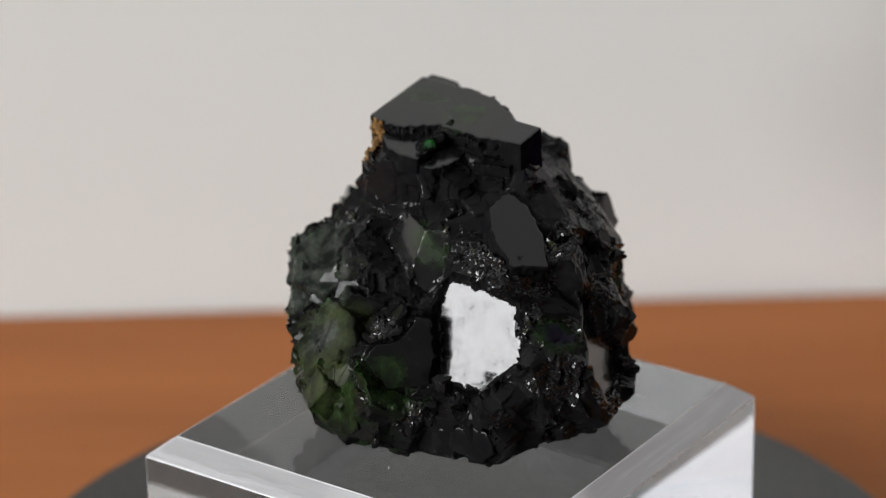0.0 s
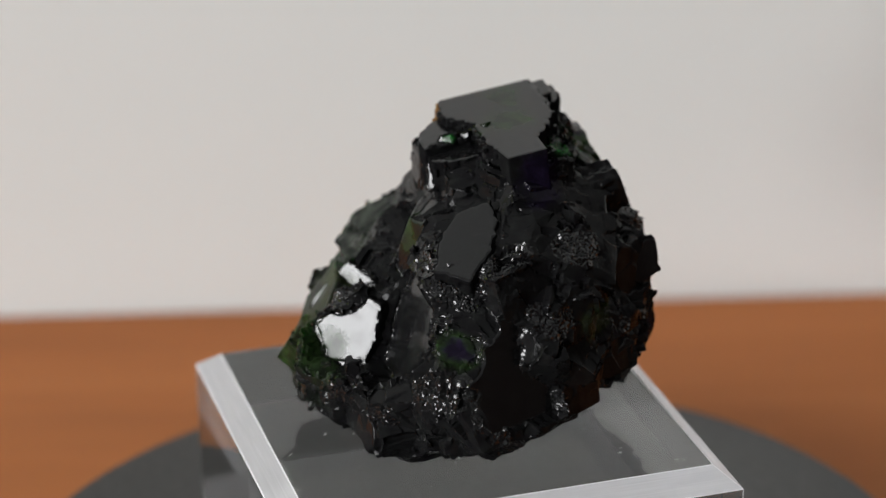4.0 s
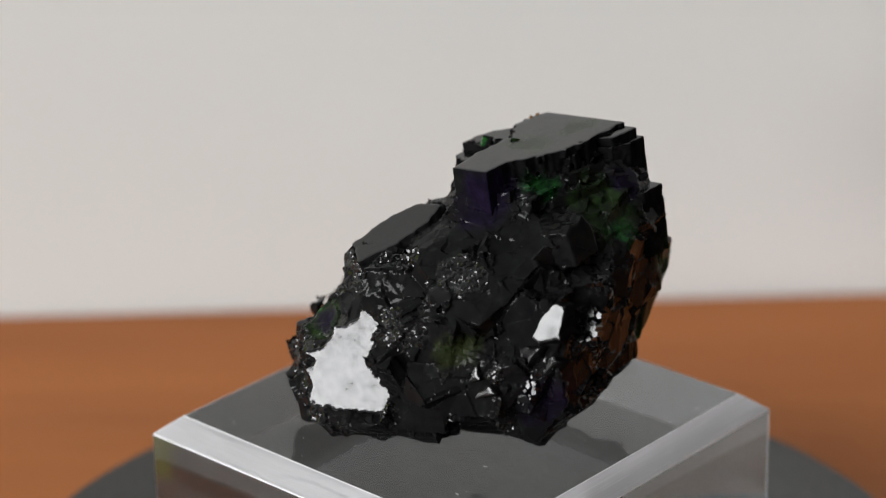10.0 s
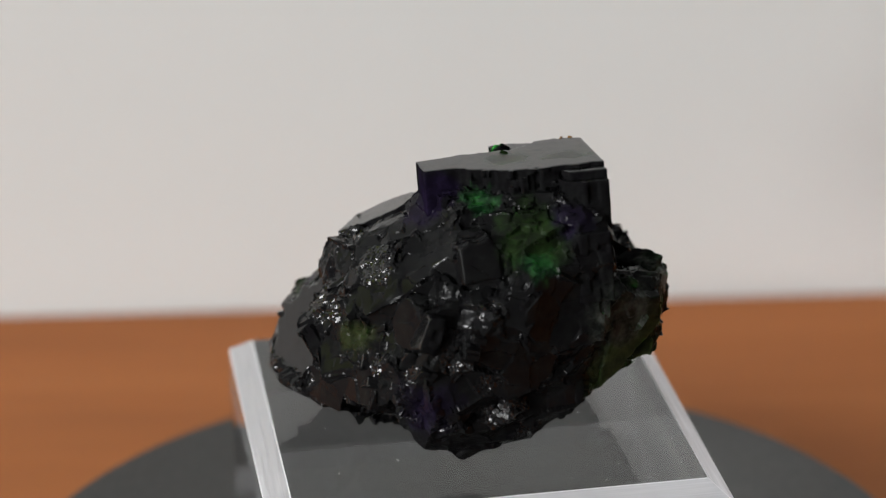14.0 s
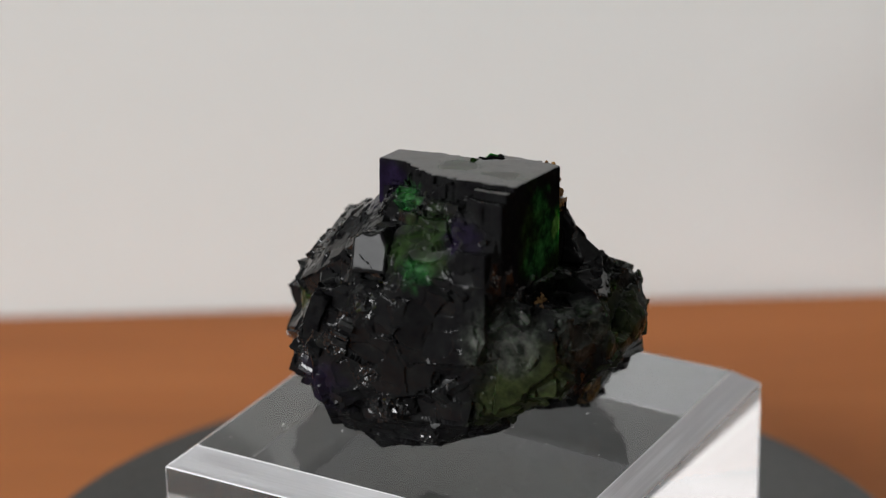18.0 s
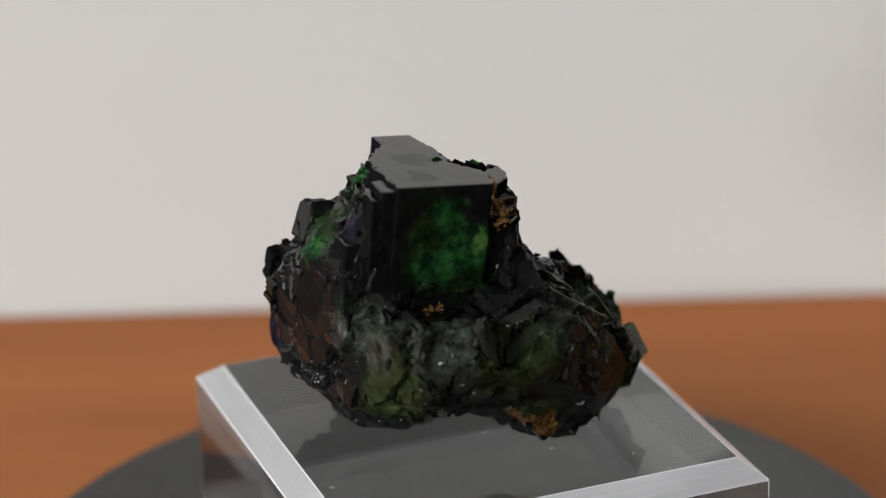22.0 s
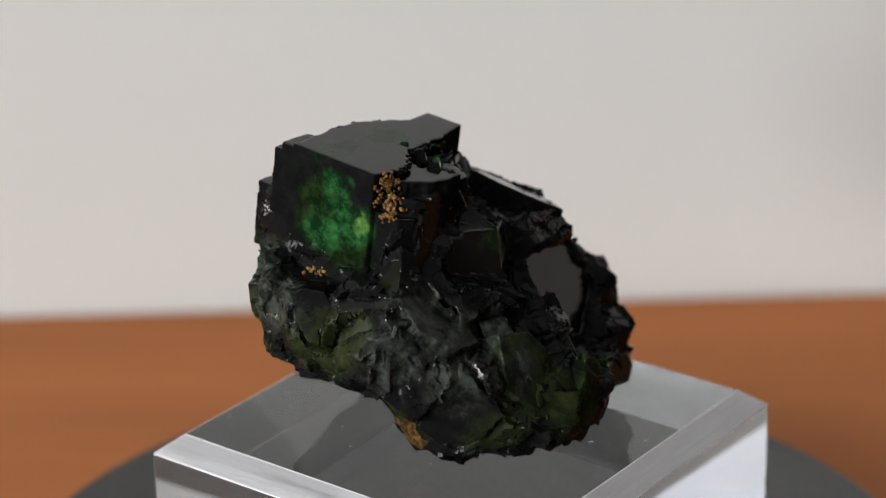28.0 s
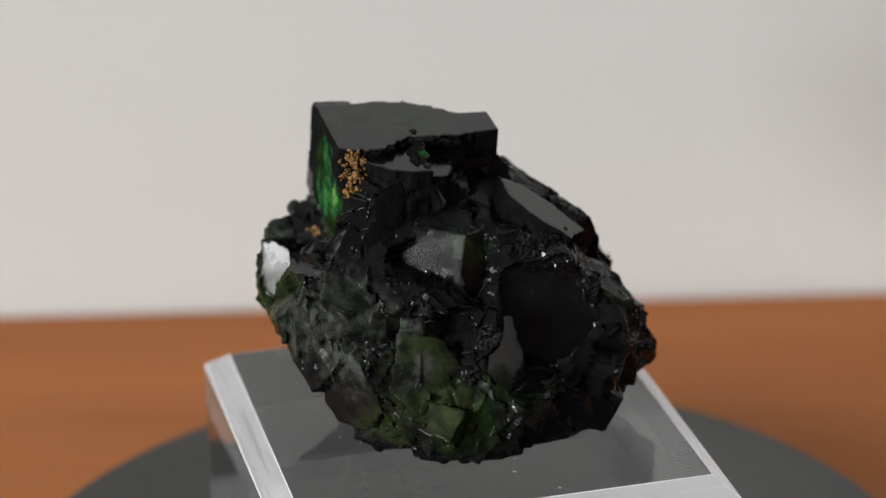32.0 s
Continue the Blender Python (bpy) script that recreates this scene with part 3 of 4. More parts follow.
def chips(place, n, reach, count, seed):
    """A cluster of small pebble-like crystals whose faces all look nearly the same way, in millimetres."""
    rnd = random.Random(seed)
    up = Vector(n).normalized()
    a = Vector((0, 0, 1)).cross(up).normalized()
    b = up.cross(a)
    bm = bmesh.new()
    spots = []
    for _ in range(count * 12):
        u, v = rnd.uniform(-reach, reach), rnd.uniform(-reach, reach)
        if len(spots) == count or math.hypot(u, v) > reach or any(math.hypot(u - p, v - q) < 0.56 * (r + 0.3) for p, q, r in spots):
            continue
        r = rnd.uniform(0.22, 0.5)
        spots.append((u, v, r))
        lean = (up + a * rnd.gauss(0, 0.02) + b * rnd.gauss(0, 0.012)).normalized()
        height, start, sides = rnd.uniform(0.05, 0.6), rnd.uniform(0, 6.28), rnd.randint(5, 7)
        rim = [(start + 6.28 * (k + rnd.uniform(-0.25, 0.25)) / sides, r * rnd.uniform(0.8, 1.15)) for k in range(sides)]
        rings = []
        for grow, h in ((1.25, -1.6), (1.12, -0.12), (0.96, 0.0)):
            mid = Vector(place) + a * u + b * v + up * height + lean * h
            ring = []
            for angle, s in rim:
                d = a * math.cos(angle) * s * grow + b * math.sin(angle) * s * grow
                ring.append(bm.verts.new((mid + d - lean * d.dot(lean)) * 0.001))
            rings.append(ring)
        for r0, r1 in zip(rings, rings[1:]):
            for k in range(sides):
                bm.faces.new((r0[k], r0[(k + 1) % sides], r1[(k + 1) % sides], r1[k]))
        bm.faces.new(rings[-1])
        bm.faces.new(rings[0][::-1])
    return link_mesh("crystal_cluster", bm, POLISHED, specimen, "pebbly shiny small crystals")


def little_cubes(path, count, size, seed):
    """A chain of small cubes of the main lattice along a line in it."""
    rnd = random.Random(seed)
    bm = bmesh.new()
    legs = list(zip(path, path[1:]))
    for _ in range(count):
        (u0, v0, w0), (u1, v1, w1) = rnd.choice(legs)
        t = rnd.random()
        at = Vector((u0 + t * (u1 - u0) + rnd.gauss(0, 0.12), v0 + t * (v1 - v0) + rnd.gauss(0, 0.12), w0 + t * (w1 - w0) + rnd.uniform(-0.1, 0.1)))
        made = bmesh.ops.create_cube(bm, size=1)["verts"]
        s = [size * rnd.uniform(0.5, 1.3) for _ in range(3)]
        turn = Euler((rnd.gauss(0, 0.05), rnd.gauss(0, 0.05), rnd.gauss(0, 0.1))).to_matrix()
        for vert in made:
            vert.co = LATTICE @ (turn @ Vector([vert.co[c] * s[c] for c in range(3)]) + at)
    bmesh.ops.bevel(bm, geom=bm.edges[:], offset=0.04, segments=1, affect="EDGES")
    bm.transform(Matrix.Scale(0.001, 4))
    return link_mesh("crystal_cluster", bm, FLUORITE, specimen)


# patches of fine sparkling crystals: centre and reach in millimetres
sparkle(-8.5, -10.8, 15.1, 1.6)
sparkle(1.9, -8.5, 21.4, 2.0)
sparkle(11.7, -12.4, 14.9, 2.0)
sparkle(10.5, -16.0, 10.9, 3.3)
sparkle(14.8, -14.5, 8.9, 2.0)
sparkle(3.7, -18.1, 8.0, 1.6)
sparkle(7.6, -12.4, 16.5, 1.6)
sparkle(16.4, -2.7, 17.0, 1.6)
sparkle(-5.2, -5.6, 20.9, 1.1)
sparkle(9.0, -8.2, 22.3, 2.0)
sparkle(15.1, 3.9, 22.7, 1.2)
sparkle(7.8, -9.4, 20.6, 2.5)
sparkle(14.1, 1.4, 23.1, 2.5)
sparkle(16.3, -5.0, 16.4, 2.0)
sparkle(10.1, -6.5, 21.9, 1.6)
sparkle(17.2, 10.8, 13.8, 1.6)
sparkle(15.9, -13.7, 6.3, 1.6)
sparkle(15.8, -11.3, 5.2, 1.8)
sparkle(13.7, 14.7, 18.0, 1.5)
sparkle(10.5, 11.0, 28.3, 1.1)
sparkle(14.5, 7.3, 5.3, 1.6)
sparkle(18.8, -5.7, 8.7, 1.6)
sparkle(12.0, -4.5, 23.8, 1.6)
sparkle(15.0, -5.7, 17.7, 1.6)
sparkle(14.3, 14.5, 15.8, 1.8)
sparkle(11.9, 16.4, 20.9, 1.6)
sparkle(10.5, 14.8, 8.2, 1.6)
sparkle(18.0, 5.8, 13.2, 1.1)
sparkle(5.1, 14.4, 3.7, 1.2)
sparkle(11.7, 15.5, 12.2, 1.6)
sparkle(8.8, 16.9, 8.7, 1.6)
sparkle(-10.2, -15.7, 9.5, 1.6)
sparkle(-5.4, -16.3, 7.3, 1.8)
sparkle(-7.1, -15.7, 6.7, 1.6)
sparkle(4.5, -9.6, 21.2, 1.6)
sparkle(3.3, -3.0, 26.3, 1.6)
lump(3.3, 8.3, 14.4, 2, -7, 60, 7.8, 7.8, 7.8)
lump(1.0, -4.7, 8.7, 2, -7, 60, 7.8, 7.8, 7.6)
lump(-0.1, 7.9, 22.1, 2, -7, 60, 7.8, 7.8, 7.8)
lump(-7.4, -2.5, 9.7, 70, 50, -150, 7.8, 6.6, 7.8)
lump(8.5, -0.1, 13.2, 75, -73, -178, 7.6, 7.8, 7.6)
lump(-5.4, 7.0, 15.5, 130, 53, -180, 7.8, 7.8, 7.8)
lump(6.4, -8.5, 9.5, -17, 65, 94, 4.2, 7.4, 7.8)
lump(2.4, 11.4, 21.7, 2, -7, 60, 7.8, 7.0, 7.0)
lump(5.8, 4.5, 11.0, -56, 64, 25, 7.8, 7.8, 7.8)
lump(3.4, 0.5, 16.8, 2, -7, 60, 7.4, 7.8, 7.8)
lump(-3.9, 15.5, 13.4, -36, -22, -86, 3.6, 7.8, 4.6)
lump(-4.4, -6.1, 8.1, 2, -7, 60, 7.8, 7.8, 5.0)
lump(-10.3, 7.1, 12.0, -127, -26, 179, 7.2, 4.4, 7.0)
lump(0.0, 9.3, 24.0, 2, -7, 60, 6.8, 7.0, 7.8)
lump(7.7, -5.7, 11.1, 85, -27, 152, 7.8, 6.0, 6.4)
lump(7.4, 6.7, 14.9, -124, -58, 127, 7.8, 7.4, 7.8)
lump(6.1, 4.3, 19.9, -32, 35, -54, 6.8, 6.6, 7.8)
lump(-9.0, -3.2, 9.4, -73, 38, 28, 5.8, 7.8, 6.2)
lump(1.2, 11.0, 16.7, 64, 56, -44, 7.8, 7.8, 7.8)
lump(9.6, -4.8, 9.8, -83, 80, -2, 5.0, 7.8, 6.6)
lump(6.2, 8.8, 8.8, -124, 18, -163, 5.4, 5.4, 5.4)
lump(-8.0, 12.3, 14.3, 51, 6, 20, 5.4, 5.4, 4.4)
lump(-6.7, -10.0, 7.8, 23, -5, 68, 5.4, 4.2, 3.8)
lump(11.1, 6.3, 15.3, -129, -16, -6, 5.4, 5.4, 5.4)
lump(0.2, 13.2, 25.9, 2, -7, 60, 5.4, 5.4, 5.4)
lump(0.6, -6.2, 14.0, 163, -29, -108, 5.4, 5.4, 5.4)
lump(2.0, -10.2, 6.8, -116, -17, 27, 5.4, 5.0, 5.4)
lump(-12.1, 1.0, 9.4, -177, 19, 146, 5.4, 4.8, 4.4)
lump(-4.4, 1.9, 18.6, -51, -3, -48, 5.4, 5.4, 5.4)
lump(9.2, 10.3, 15.2, 2, -7, 60, 5.4, 5.4, 5.4)
lump(-6.5, -8.9, 7.2, 121, -41, 78, 5.4, 5.0, 5.4)
lump(3.6, 8.3, 7.5, 20, 2, 25, 4.0, 5.2, 5.4)
lump(-6.6, 13.4, 15.4, 2, -7, 60, 5.4, 5.4, 5.2)
lump(-12.8, 5.7, 12.9, -114, -36, -166, 5.4, 3.4, 5.4)
lump(5.2, -6.2, 15.3, 36, 70, -11, 5.4, 3.8, 5.4)
lump(8.5, -9.0, 9.2, -63, -87, -143, 5.4, 5.4, 5.4)
lump(9.5, -6.5, 13.0, 11, 49, 125, 5.4, 5.0, 5.4)
lump(11.8, -9.2, 8.0, -40, 55, 21, 2.8, 5.4, 5.4)
lump(1.6, -4.2, 5.3, 2, -7, 60, 5.4, 3.2, 5.4)
lump(-8.1, 14.3, 16.8, -140, -62, 175, 3.0, 5.4, 5.2)
lump(11.2, 7.8, 11.2, -124, -44, -59, 5.2, 3.8, 5.4)
lump(5.8, 13.0, 17.9, -1, -59, 163, 5.4, 5.4, 4.8)
lump(-12.7, -3.2, 7.9, 133, 43, -160, 5.4, 1.6, 5.2)
lump(-4.5, 5.1, 25.5, -25, 57, 32, 5.4, 4.8, 1.2)
lump(0.3, 14.3, 25.6, -179, 31, -122, 5.4, 5.4, 4.2)
lump(-9.2, -8.7, 5.9, 2, -7, 60, 5.4, 3.8, 2.4)
lump(-13.2, 6.6, 14.7, 2, -7, 60, 3.2, 5.4, 3.4)
lump(4.5, -2.8, 19.5, -57, -50, -96, 5.4, 5.4, 4.4)
lump(-11.5, 2.4, 12.6, -26, 45, 38, 5.4, 5.4, 5.4)
lump(7.5, 9.0, 7.9, 137, 53, 52, 5.4, 5.4, 2.2)
lump(-3.5, 14.9, 15.4, -156, -36, 156, 5.4, 5.4, 5.4)
lump(11.6, -0.5, 12.9, 9, 26, -90, 5.4, 5.4, 5.4)
lump(4.7, -9.5, 6.7, -63, 3, -116, 4.8, 5.4, 5.4)
lump(-8.4, -8.7, 7.1, -77, 71, -114, 5.2, 5.4, 3.6)
lump(-4.2, -8.2, 9.4, -148, -2, 24, 5.4, 5.4, 5.4)
lump(4.1, 5.8, 7.8, -159, -56, -30, 5.4, 5.4, 5.4)
lump(12.3, -8.4, 8.9, 32, -3, -88, 2.2, 4.4, 5.4)
lump(-11.3, -0.6, 5.6, 143, 56, 108, 5.4, 2.2, 2.4)
lump(0.5, 12.0, 9.0, 30, 41, 87, 5.4, 3.2, 2.4)
lump(11.2, 2.7, 19.2, -141, 33, 43, 1.0, 3.6, 5.4)
lump(-2.3, 12.6, 11.3, 36, -12, 20, 2.6, 5.4, 5.4)
lump(3.4, -12.0, 7.1, 57, 10, -130, 5.4, 1.8, 5.4)
lump(-12.5, 0.2, 12.1, 2, -7, 60, 5.4, 5.4, 2.0)
lump(-2.6, 7.6, 26.3, 2, -7, 60, 5.4, 5.4, 5.4)
lump(9.6, -9.5, 8.6, 149, 28, 23, 3.6, 5.4, 5.4)
lump(2.7, 5.8, 25.6, 2, -7, 60, 3.8, 5.4, 5.4)
lump(-7.9, 5.0, 23.0, 138, -41, 145, 5.4, 1.4, 1.8)
lump(10.4, 8.5, 13.7, -17, -22, -17, 5.4, 5.4, 5.4)
lump(-11.9, 9.7, 14.5, 33, 5, 57, 5.4, 5.4, 3.0)
lump(-8.7, 8.9, 14.0, 22, -64, -84, 5.0, 5.4, 5.4)
lump(7.7, 9.5, 9.7, 124, -27, 145, 5.4, 5.4, 5.4)
lump(-4.0, 6.7, 25.8, 2, -7, 60, 5.4, 5.2, 5.4)
lump(-10.4, -3.4, 7.9, 112, -39, -171, 5.4, 5.4, 5.4)
lump(-9.5, -8.0, 5.9, 2, -7, 60, 5.4, 5.4, 1.8)
lump(-11.8, 11.6, 14.1, 2, -7, 60, 5.4, 5.4, 1.0)
lump(-12.7, 7.9, 15.1, 75, 4, 75, 5.4, 1.8, 5.4)
lump(5.2, 7.9, 8.0, 2, -7, 60, 5.2, 5.4, 5.4)
lump(7.2, 6.5, 8.7, -74, -25, -94, 5.4, 5.4, 5.4)
lump(-2.9, -9.0, 9.7, -139, 13, -17, 5.4, 5.4, 5.4)
lump(-3.0, 13.7, 16.3, -177, -5, -31, 5.4, 5.4, 5.4)
lump(9.6, -3.8, 13.8, -165, -29, 114, 5.4, 5.4, 5.4)
lump(-2.0, 15.6, 25.5, -146, -61, -130, 5.4, 1.0, 5.4)
lump(-0.2, -7.1, 5.2, -115, 84, 44, 5.4, 4.4, 5.4)
lump(-0.8, 13.3, 26.4, -120, 2, 43, 5.4, 5.4, 2.8)
lump(-6.1, -5.7, 9.8, -18, -3, -138, 5.4, 5.4, 5.4)
lump(-10.9, -2.2, 7.5, -94, 35, -15, 5.4, 4.6, 5.4)
lump(7.2, 13.5, 19.2, 2, -7, 60, 5.4, 1.2, 1.8)
lump(-12.5, -1.2, 11.9, 2, -7, 60, 5.4, 5.4, 1.0)
lump(-13.2, 5.5, 15.9, 99, 15, 12, 5.4, 1.0, 3.2)
lump(-4.5, 4.6, 10.9, 88, -50, -53, 5.4, 5.4, 5.4)
lump(8.5, -9.9, 9.5, 54, -79, 167, 3.8, 5.4, 5.4)
lump(-0.1, 15.3, 24.9, -105, 67, 167, 3.0, 3.0, 5.4)
lump(-6.0, -3.7, 13.8, -129, -12, -139, 5.4, 1.0, 5.4)
lump(-8.8, 15.7, 14.8, 117, 50, 145, 1.0, 5.4, 4.0)
lump(-9.9, -4.0, 7.1, -71, -7, 67, 5.4, 4.0, 5.4)
lump(10.2, -8.9, 9.3, 173, -27, -168, 5.4, 5.4, 3.8)
lump(4.6, 13.5, 18.8, -14, -47, 9, 5.4, 5.4, 1.2)
lump(-5.5, -0.6, 17.5, 2, -7, 60, 1.0, 5.4, 5.4)
lump(-1.8, 13.3, 26.9, 2, -7, 60, 5.4, 3.6, 5.4)
lump(2.8, 1.9, 29.8, 74, -4, 99, 1.0, 1.0, 5.4)
lump(-14.1, -0.9, 10.2, 2, -7, 60, 1.0, 5.4, 4.4)
lump(-7.4, 15.9, 17.0, 105, 75, -123, 2.2, 2.4, 5.4)
lump(3.2, -11.7, 6.1, 144, 46, 39, 2.8, 2.6, 5.4)
lump(-6.5, 6.2, 28.7, -115, -22, 110, 2.6, 1.0, 4.6)
lump(2.4, 13.0, 16.8, 112, 12, 94, 5.4, 5.4, 5.4)
lump(10.8, -1.3, 17.0, 2, -7, 60, 5.4, 5.4, 1.0)
lump(12.3, -8.1, 8.0, 2, -7, 60, 5.4, 5.4, 1.0)
lump(11.1, 1.1, 12.1, -63, 40, 34, 5.4, 5.4, 5.4)
lump(8.3, -6.3, 8.2, 81, 27, -164, 5.4, 5.4, 5.4)
lump(-6.8, -6.1, 6.8, -8, -1, 134, 5.4, 5.4, 5.4)
sparkle(5.5, -9.5, 22.0, 3.6)
face(3.2, -11.9, 13.8, -0.478, -0.803, 0.352, (-6.3, 5.9), (2.4, 4.6), (2.7, 1.9), (3.9, 0.7), (3.8, -1.9), (0.7, -4.4), (-0.7, -5.7), (-5.3, -5.0), (-7.1, 2.0))
face(-11.8, -6.1, 13.9, 0.16, -0.93, 0.35, (-4.3, -2.0), (-0.1, 3.4), (4.1, 1.5), (1.6, 0.0), (-4.0, -3.6))
face(-5.7, -11.4, 12.8, 0.15, -0.92, 0.35, (-5.8, -0.7), (-3.7, 1.0), (-1.0, 1.2), (0.9, 3.8), (2.9, 3.4), (2.9, -0.9), (1.8, -4.5), (-2.8, -4.6))
face(-14.5, -1.0, 16.4, -0.24, -0.91, 0.34, (-3.4, -1.5), (-1.3, -0.4), (-2.0, 2.3), (0.1, 2.7), (0.8, 0.5), (3.2, 1.1), (4.0, -2.1), (-1.9, -2.9))
face(14.7, -10.6, 12.0, 0.91, -0.19, 0.36, (-5.2, -2.1), (-4.8, 1.7), (-2.9, 5.1), (0.0, 6.8), (3.0, 5.1), (2.1, 0.5), (5.2, -2.3), (5.2, -4.7), (1.6, -5.1), (-3.5, -5.0))
face(-16.1, 9.9, 17.1, -0.61, 0.71, 0.35, (-3.6, -2.9), (-3.5, -1.1), (-1.8, 0.7), (1.3, 2.3), (5.3, 3.3), (5.8, 1.7), (1.5, 0.4), (-0.8, -1.0), (-1.9, -2.7))
face(-10.5, 19.8, 17.6, -0.55, 0.75, 0.36, (-1.8, -1.4), (-0.6, 1.4), (0.7, 1.1), (1.6, -1.1))
face(-13.7, 15.7, 17.8, -0.93, -0.11, 0.35, (-2.5, 2.7), (-0.5, 3.0), (1.8, 2.7), (2.5, 0.6), (1.0, -1.7), (0.8, -3.3), (-0.6, -3.1), (-1.6, -0.8))
face(-5.5, -2.8, 21.7, -0.84, -0.43, 0.34, (-5.1, -0.3), (-3.7, 1.4), (-3.8, 2.7), (-1.4, 3.4), (3.5, 4.1), (4.7, 1.5), (5.2, -4.0), (3.8, -4.7), (0.7, -2.8), (-4.9, -1.7))
face(-17.4, -1.7, 13.9, -0.89, 0.29, 0.36, (-1.9, 1.4), (-1.1, 1.7), (1.7, -1.2), (1.2, -1.9))
face(14.9, 12.1, 7.3, 0.91, 0.19, 0.37, (-1.2, -0.4), (-1.0, 0.2), (1.8, 0.9), (0.3, -0.7))
face(10.0, 15.5, 9.1, 0.87, 0.34, 0.37, (-0.3, -0.5), (0.3, 0.5), (1.9, 0.0), (1.3, -1.2))
face(15.2, -7.2, 15.4, 0.77, -0.52, 0.36, (-0.7, -2.8), (-1.1, 0.3), (-0.4, 1.7), (0.5, 1.3), (0.2, -1.1))
face(15.3, -7.3, 14.9, 0.52, -0.78, 0.35, (-1.7, 1.8), (-0.7, 2.0), (0.6, 0.6), (0.6, -1.2), (-0.1, -2.6), (-1.1, -1.3))
face(-3.5, -4.8, 20.9, -0.19, -0.97, 0.17, (-3.2, 3.2), (1.9, 4.6), (2.0, -1.4), (-0.1, -4.3), (-1.5, -3.3))
face(11.7, 11.5, 24.3, 0.81, 0.57, 0.10, (-4.4, 1.4), (-2.7, 1.7), (3.6, 0.0), (5.0, -1.8), (0.8, -2.4))
face(-14.5, 9.8, 19.5, -0.60, 0.18, 0.78, (-4.6, 0.1), (1.8, 1.2), (3.4, 1.3), (3.1, -0.4), (-3.4, -1.8))
face(-17.3, 0.0, 7.9, -0.98, -0.00, -0.17, (-2.6, 1.0), (1.7, 6.1), (5.2, 0.0), (-0.1, -4.6), (-4.2, -2.9))

intergrown_mass()
lattice_crystal("main_crystal", SUMMIT, 0.0, -11.5, lambda u, v: np.where((v < 11.6) & ((u > 8.4) | (v < 11.0)) & ((u < 3.9) | (u > 8.4)) & (v > -3.2), 1.0, 0.06))
for outline, top, foot in LEDGES:
    lattice_crystal("step_crystal", outline, top, foot, lambda u, v: np.where(v < 11.0, 0.45, 0.12))
crystal(6.6, -6.9, 24.1, 0.26, -0.42, 0.87, (-3.4, -3.8), (-3.3, 0.2), (-3.1, 1.6), (-1.8, 4.7), (0.0, 5.6), (1.8, 6.5), (3.0, 3.3), (2.7, 0.5), (2.4, -1.0), (0.7, -4.8),
        name="crest_crystal", mat=np.array((0.26, -0.42, 0.87)))
crystal(11.0, 14.2, 26.6, 0.53, 0.78, 0.34, (-1.9, -3.0), (-2.1, 0.8), (-1.2, 1.5), (0.2, 1.4), (1.1, 2.1), (2.2, 0.4), (2.3, -2.5), depth=4.5)
crystal(-15.0, -8.5, 11.0, -0.54, -0.65, 0.53, (-4.5, 0.1), (-2.5, 6.2), (2.0, 5.0), (4.8, -0.7), (4.5, -5.5), (-1.9, -3.1))
crystal(-15.5, 2.7, 18.6, -0.19, -0.54, 0.82, (-3.6, -0.2), (-1.2, 3.9), (2.6, 2.6), (4.4, -2.0), (2.0, -5.9), (-2.2, -4.5))
crystal(16.6, 10.4, 8.1, 0.96, 0.04, -0.28, (-3.0, 0.6), (0.6, 0.7), (2.8, 3.9), (3.0, 1.0), (-0.6, -4.7), (-2.0, -3.8))
crystal(-7.3, 20.7, 20.2, 0.17, 0.72, 0.68, (-3.0, -0.4), (-0.3, 1.3), (2.4, 0.4), (1.4, -2.3), (-1.7, -1.0))
crystal(-3.4, 21.5, 15.8, 0.28, 0.95, -0.14, (-0.9, 3.9), (4.4, 3.2), (4.8, -0.2), (0.3, -5.1), (-2.5, -7.2), (-1.7, 0.4))
crystal(-18.7, 0.0, 8.4, -1.00, 0.01, -0.04, (-4.2, -1.6), (-2.3, 2.8), (0.6, 5.8), (5.2, 0.2), (2.6, -3.3), (-2.1, -3.7))
crystal(-14.6, -10.6, 6.9, -0.81, -0.57, 0.13, (-5.7, 3.8), (3.8, 1.9), (5.7, -1.7), (3.2, -4.5), (-4.2, -1.3))
crystal(0.2, -17.6, 5.3, -0.46, -0.87, 0.18, (-2.2, 0.8), (2.4, 1.3), (3.7, -1.3), (2.0, -2.8), (-2.0, -1.8))
crystal(-17.6, -7.1, 8.6, -0.78, -0.31, 0.54, (-1.4, 2.2), (6.8, 0.9), (5.5, -2.7), (0.2, -1.7), (-1.9, 0.1))
# faces that catch the window in turn
for place, n, corners in (
        ((-11.9, -6.3, 14.0), (0.154, -0.925, 0.347), [(-4.3, -2.0), (-0.1, 3.4), (4.1, 1.5), (1.6, 0.0), (-4.0, -3.6)]),
        ((-5.7, -11.6, 12.9), (0.148, -0.924, 0.354), [(-5.4, -0.7), (-3.7, 1.0), (-1.0, 1.2), (0.9, 3.6), (2.7, 3.2), (2.7, -0.9), (1.7, -4.2), (-2.6, -4.3)]),
        ((-13.9, 15.7, 17.9), (-0.932, -0.108, 0.346), [(-2.5, 2.7), (-0.5, 3.0), (1.8, 2.7), (2.5, 0.6), (1.0, -1.7), (0.8, -3.3), (-0.6, -3.1), (-1.6, -0.8)])):
    crystal(*place, *n, *corners, depth=3.0, mat=np.array(n))
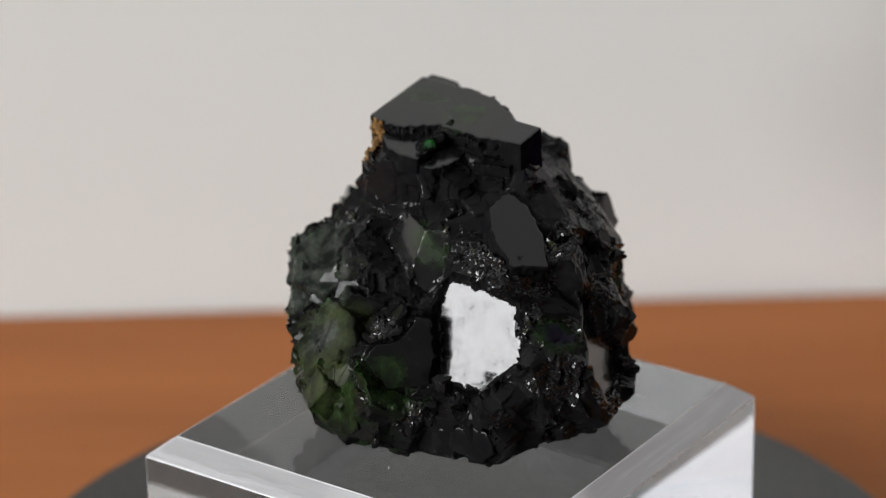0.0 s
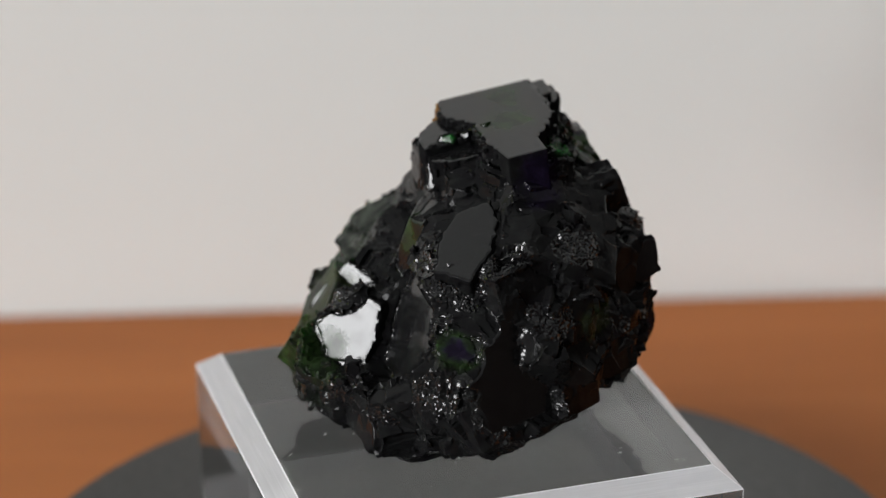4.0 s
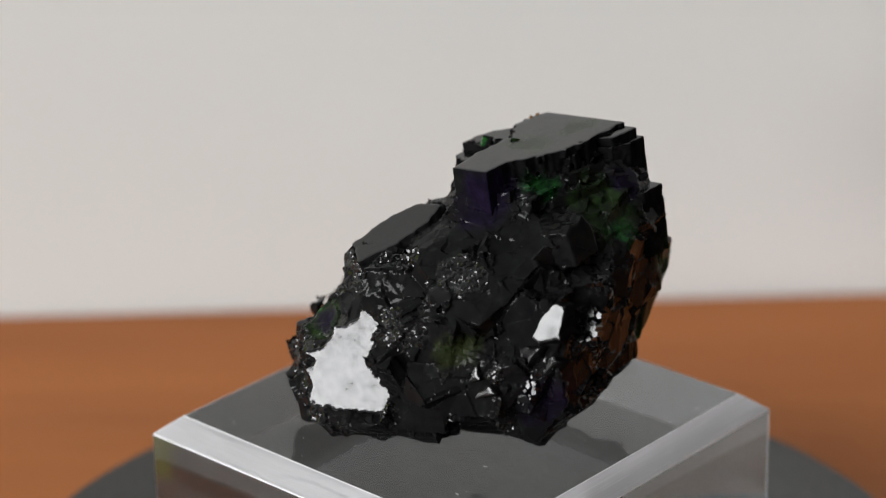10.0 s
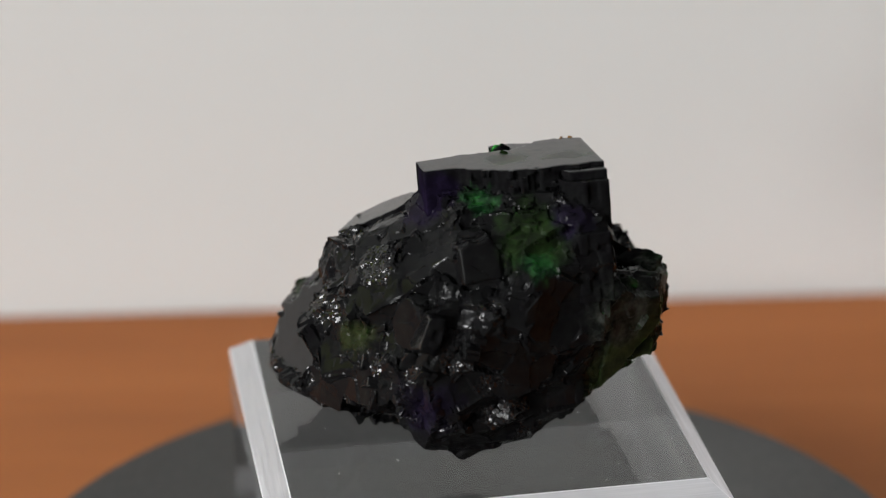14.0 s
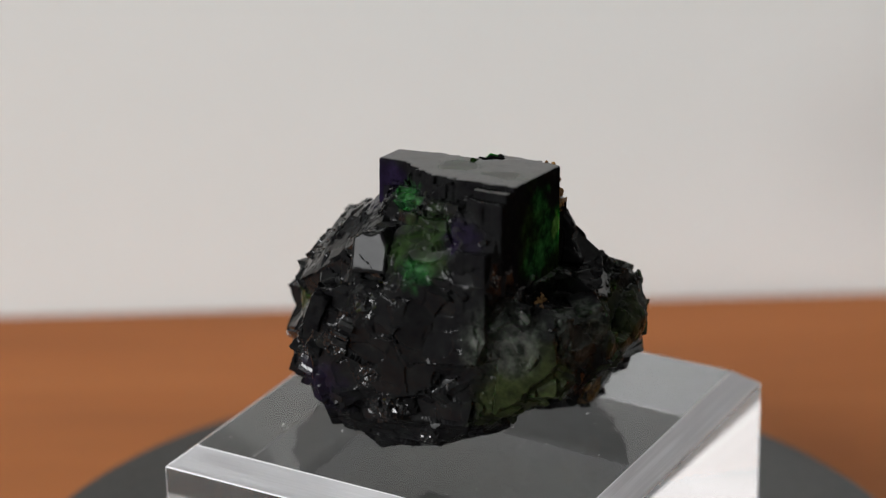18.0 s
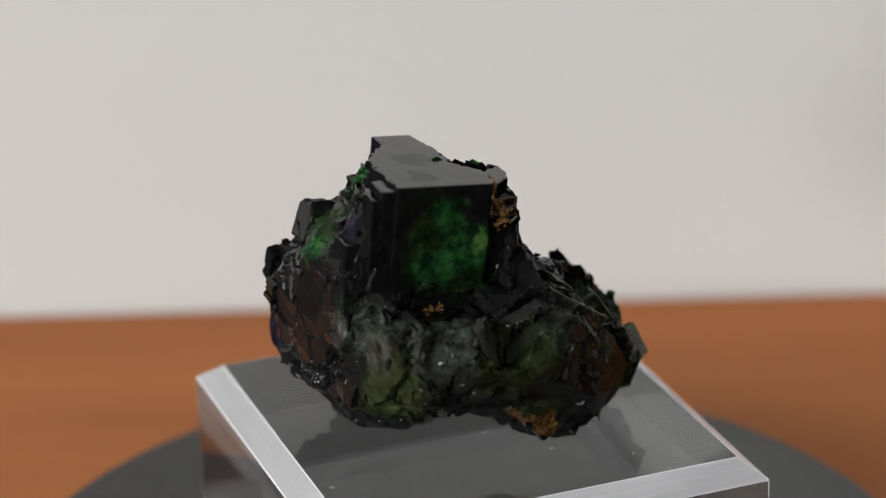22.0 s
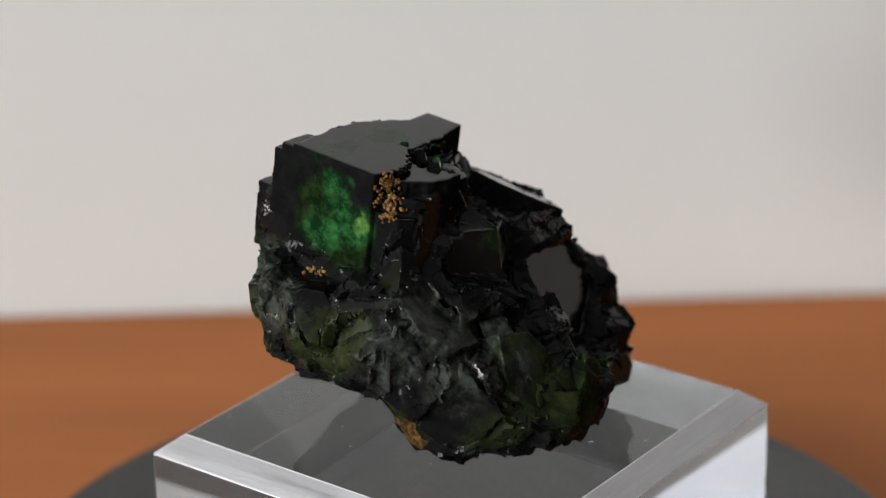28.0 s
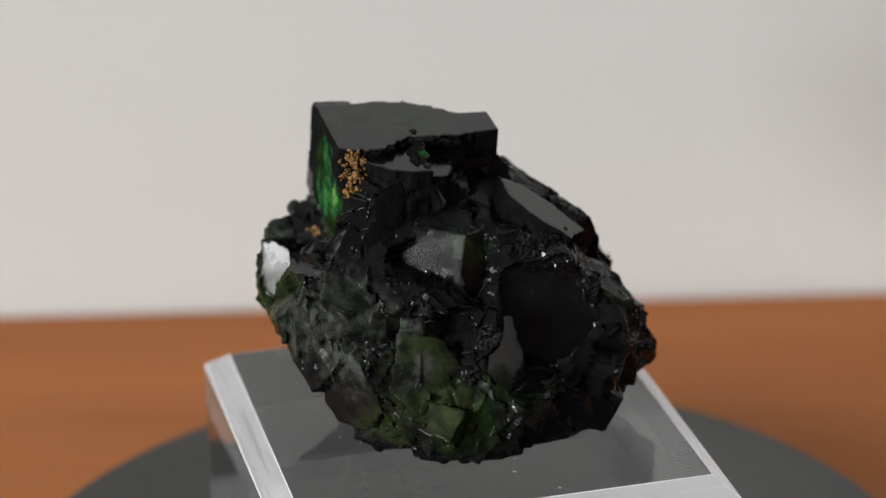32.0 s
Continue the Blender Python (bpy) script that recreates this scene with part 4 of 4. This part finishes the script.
for place, n, corners in (
        ((16.1, 9.4, 18.75), (0.826, -0.446, 0.345), [(-3.3, 0.9), (-2.5, 0.9), (-1.5, -0.3), (-0.7, -0.2), (0.7, 1.9), (2.5, 2.6), (3.8, 2.5), (3.9, -1.4), (1.4, -2.4), (-0.5, -1.9), (-1.7, -1.4)]),
        ((18.3, 2.8, 12.7), (0.789, -0.499, 0.359), [(-1.1, -0.9), (0.6, 2.0), (1.7, 0.2), (-0.6, -1.3)]),
        ((18.8, 4.0, 11.1), (0.787, -0.501, 0.361), [(-1.8, -0.6), (1.4, 1.5), (2.1, 0.6), (-1.1, -1.5)]),
        ((17.4, 8.5, 15.2), (0.759, -0.549, 0.351), [(-1.6, -0.8), (-1.1, 0.7), (2.2, 1.5), (1.1, -1.1)]),
        ((17.4, 10.8, 13.8), (0.756, -0.552, 0.352), [(-1.3, -1.0), (0.4, 1.7), (1.8, 1.3), (-0.3, -1.8)])):
    crystal(*place, *n, *corners, depth=2.0, mat=np.array(n))
chips((13.9, 14.8, 17.8), (0.868, -0.358, 0.345), 2.1, 34, 11)
chips((17.6, 8.9, 11.8), (0.801, -0.481, 0.358), 1.5, 20, 12)
chips((9.8, 16.5, 8.9), (0.80, 0.48, 0.36), 0.8, 7, 13)
for place, corners in (
        ((-4.0, 1.9, 31.2), [(-1.9, -1.5), (1.3, -0.2), (1.1, 1.1), (-0.7, 0.4)]),
        ((-2.7, 3.4, 31.4), [(-1.0, -1.1), (1.2, -0.3), (1.0, 1.0), (-1.2, 0.2)]),
        ((-1.8, 5.2, 31.9), [(-1.0, -1.1), (1.3, -0.1), (1.1, 1.2), (-1.2, 0.0)]),
        ((-4.6, 0.3, 30.0), [(-0.6, -0.2), (0.5, 0.0), (1.6, -3.9), (0.4, -4.3)])):
    crystal(*place, 0.03, -0.949, 0.313, *corners, depth=1.2, name="growth_step", mat=np.array((0.03, -0.949, 0.313)))
little_cubes([(1.5, 10.2, -0.5), (1.6, 8.2, -0.5), (3.4, 4.7, -0.5), (3.1, 2.0, -0.5), (2.6, -1.0, -0.8)], 60, 0.5, 5)
little_cubes([(-2.2, 4.3, -1.2), (0.5, 4.2, -1.1), (3.4, 3.6, -1.0)], 26, 0.55, 6)
grains("brown_crust", [(-9.0, 7.0, 31.3, 1.3), (-9.4, 7.2, 30.5, 1.7), (-9.8, 7.2, 29.5, 1.9), (-10.1, 7.1, 28.4, 1.6)], 230, 0.30, CRUST, "golden-brown iron crust", 3)
grains("brown_crust", [(-6.2, 16.2, 19.6, 1.3), (-6.7, 15.6, 19.5, 1.4), (-7.1, 15.1, 19.3, 1.1)], 90, 0.28, CRUST, "orange-brown iron crust", 4)


def motions():
    for thing, height, turn in ((turntable, 0.0, 0.0), (block, STAND + GAP, BLOCK_TURN), (specimen, BLOCK, 0.0)):
        x, y = (BLOCK_X, BLOCK_Y) if thing is block else (0.0, 0.0)
        rows = []
        for k in range(65):
            t = SECONDS * k / 64
            rows.append((t, pose(0, 0, 0, 0, 0, SPIN * t) @ pose(x, y, height, 0, 0, turn)))
        walk(thing, rows)


motions()
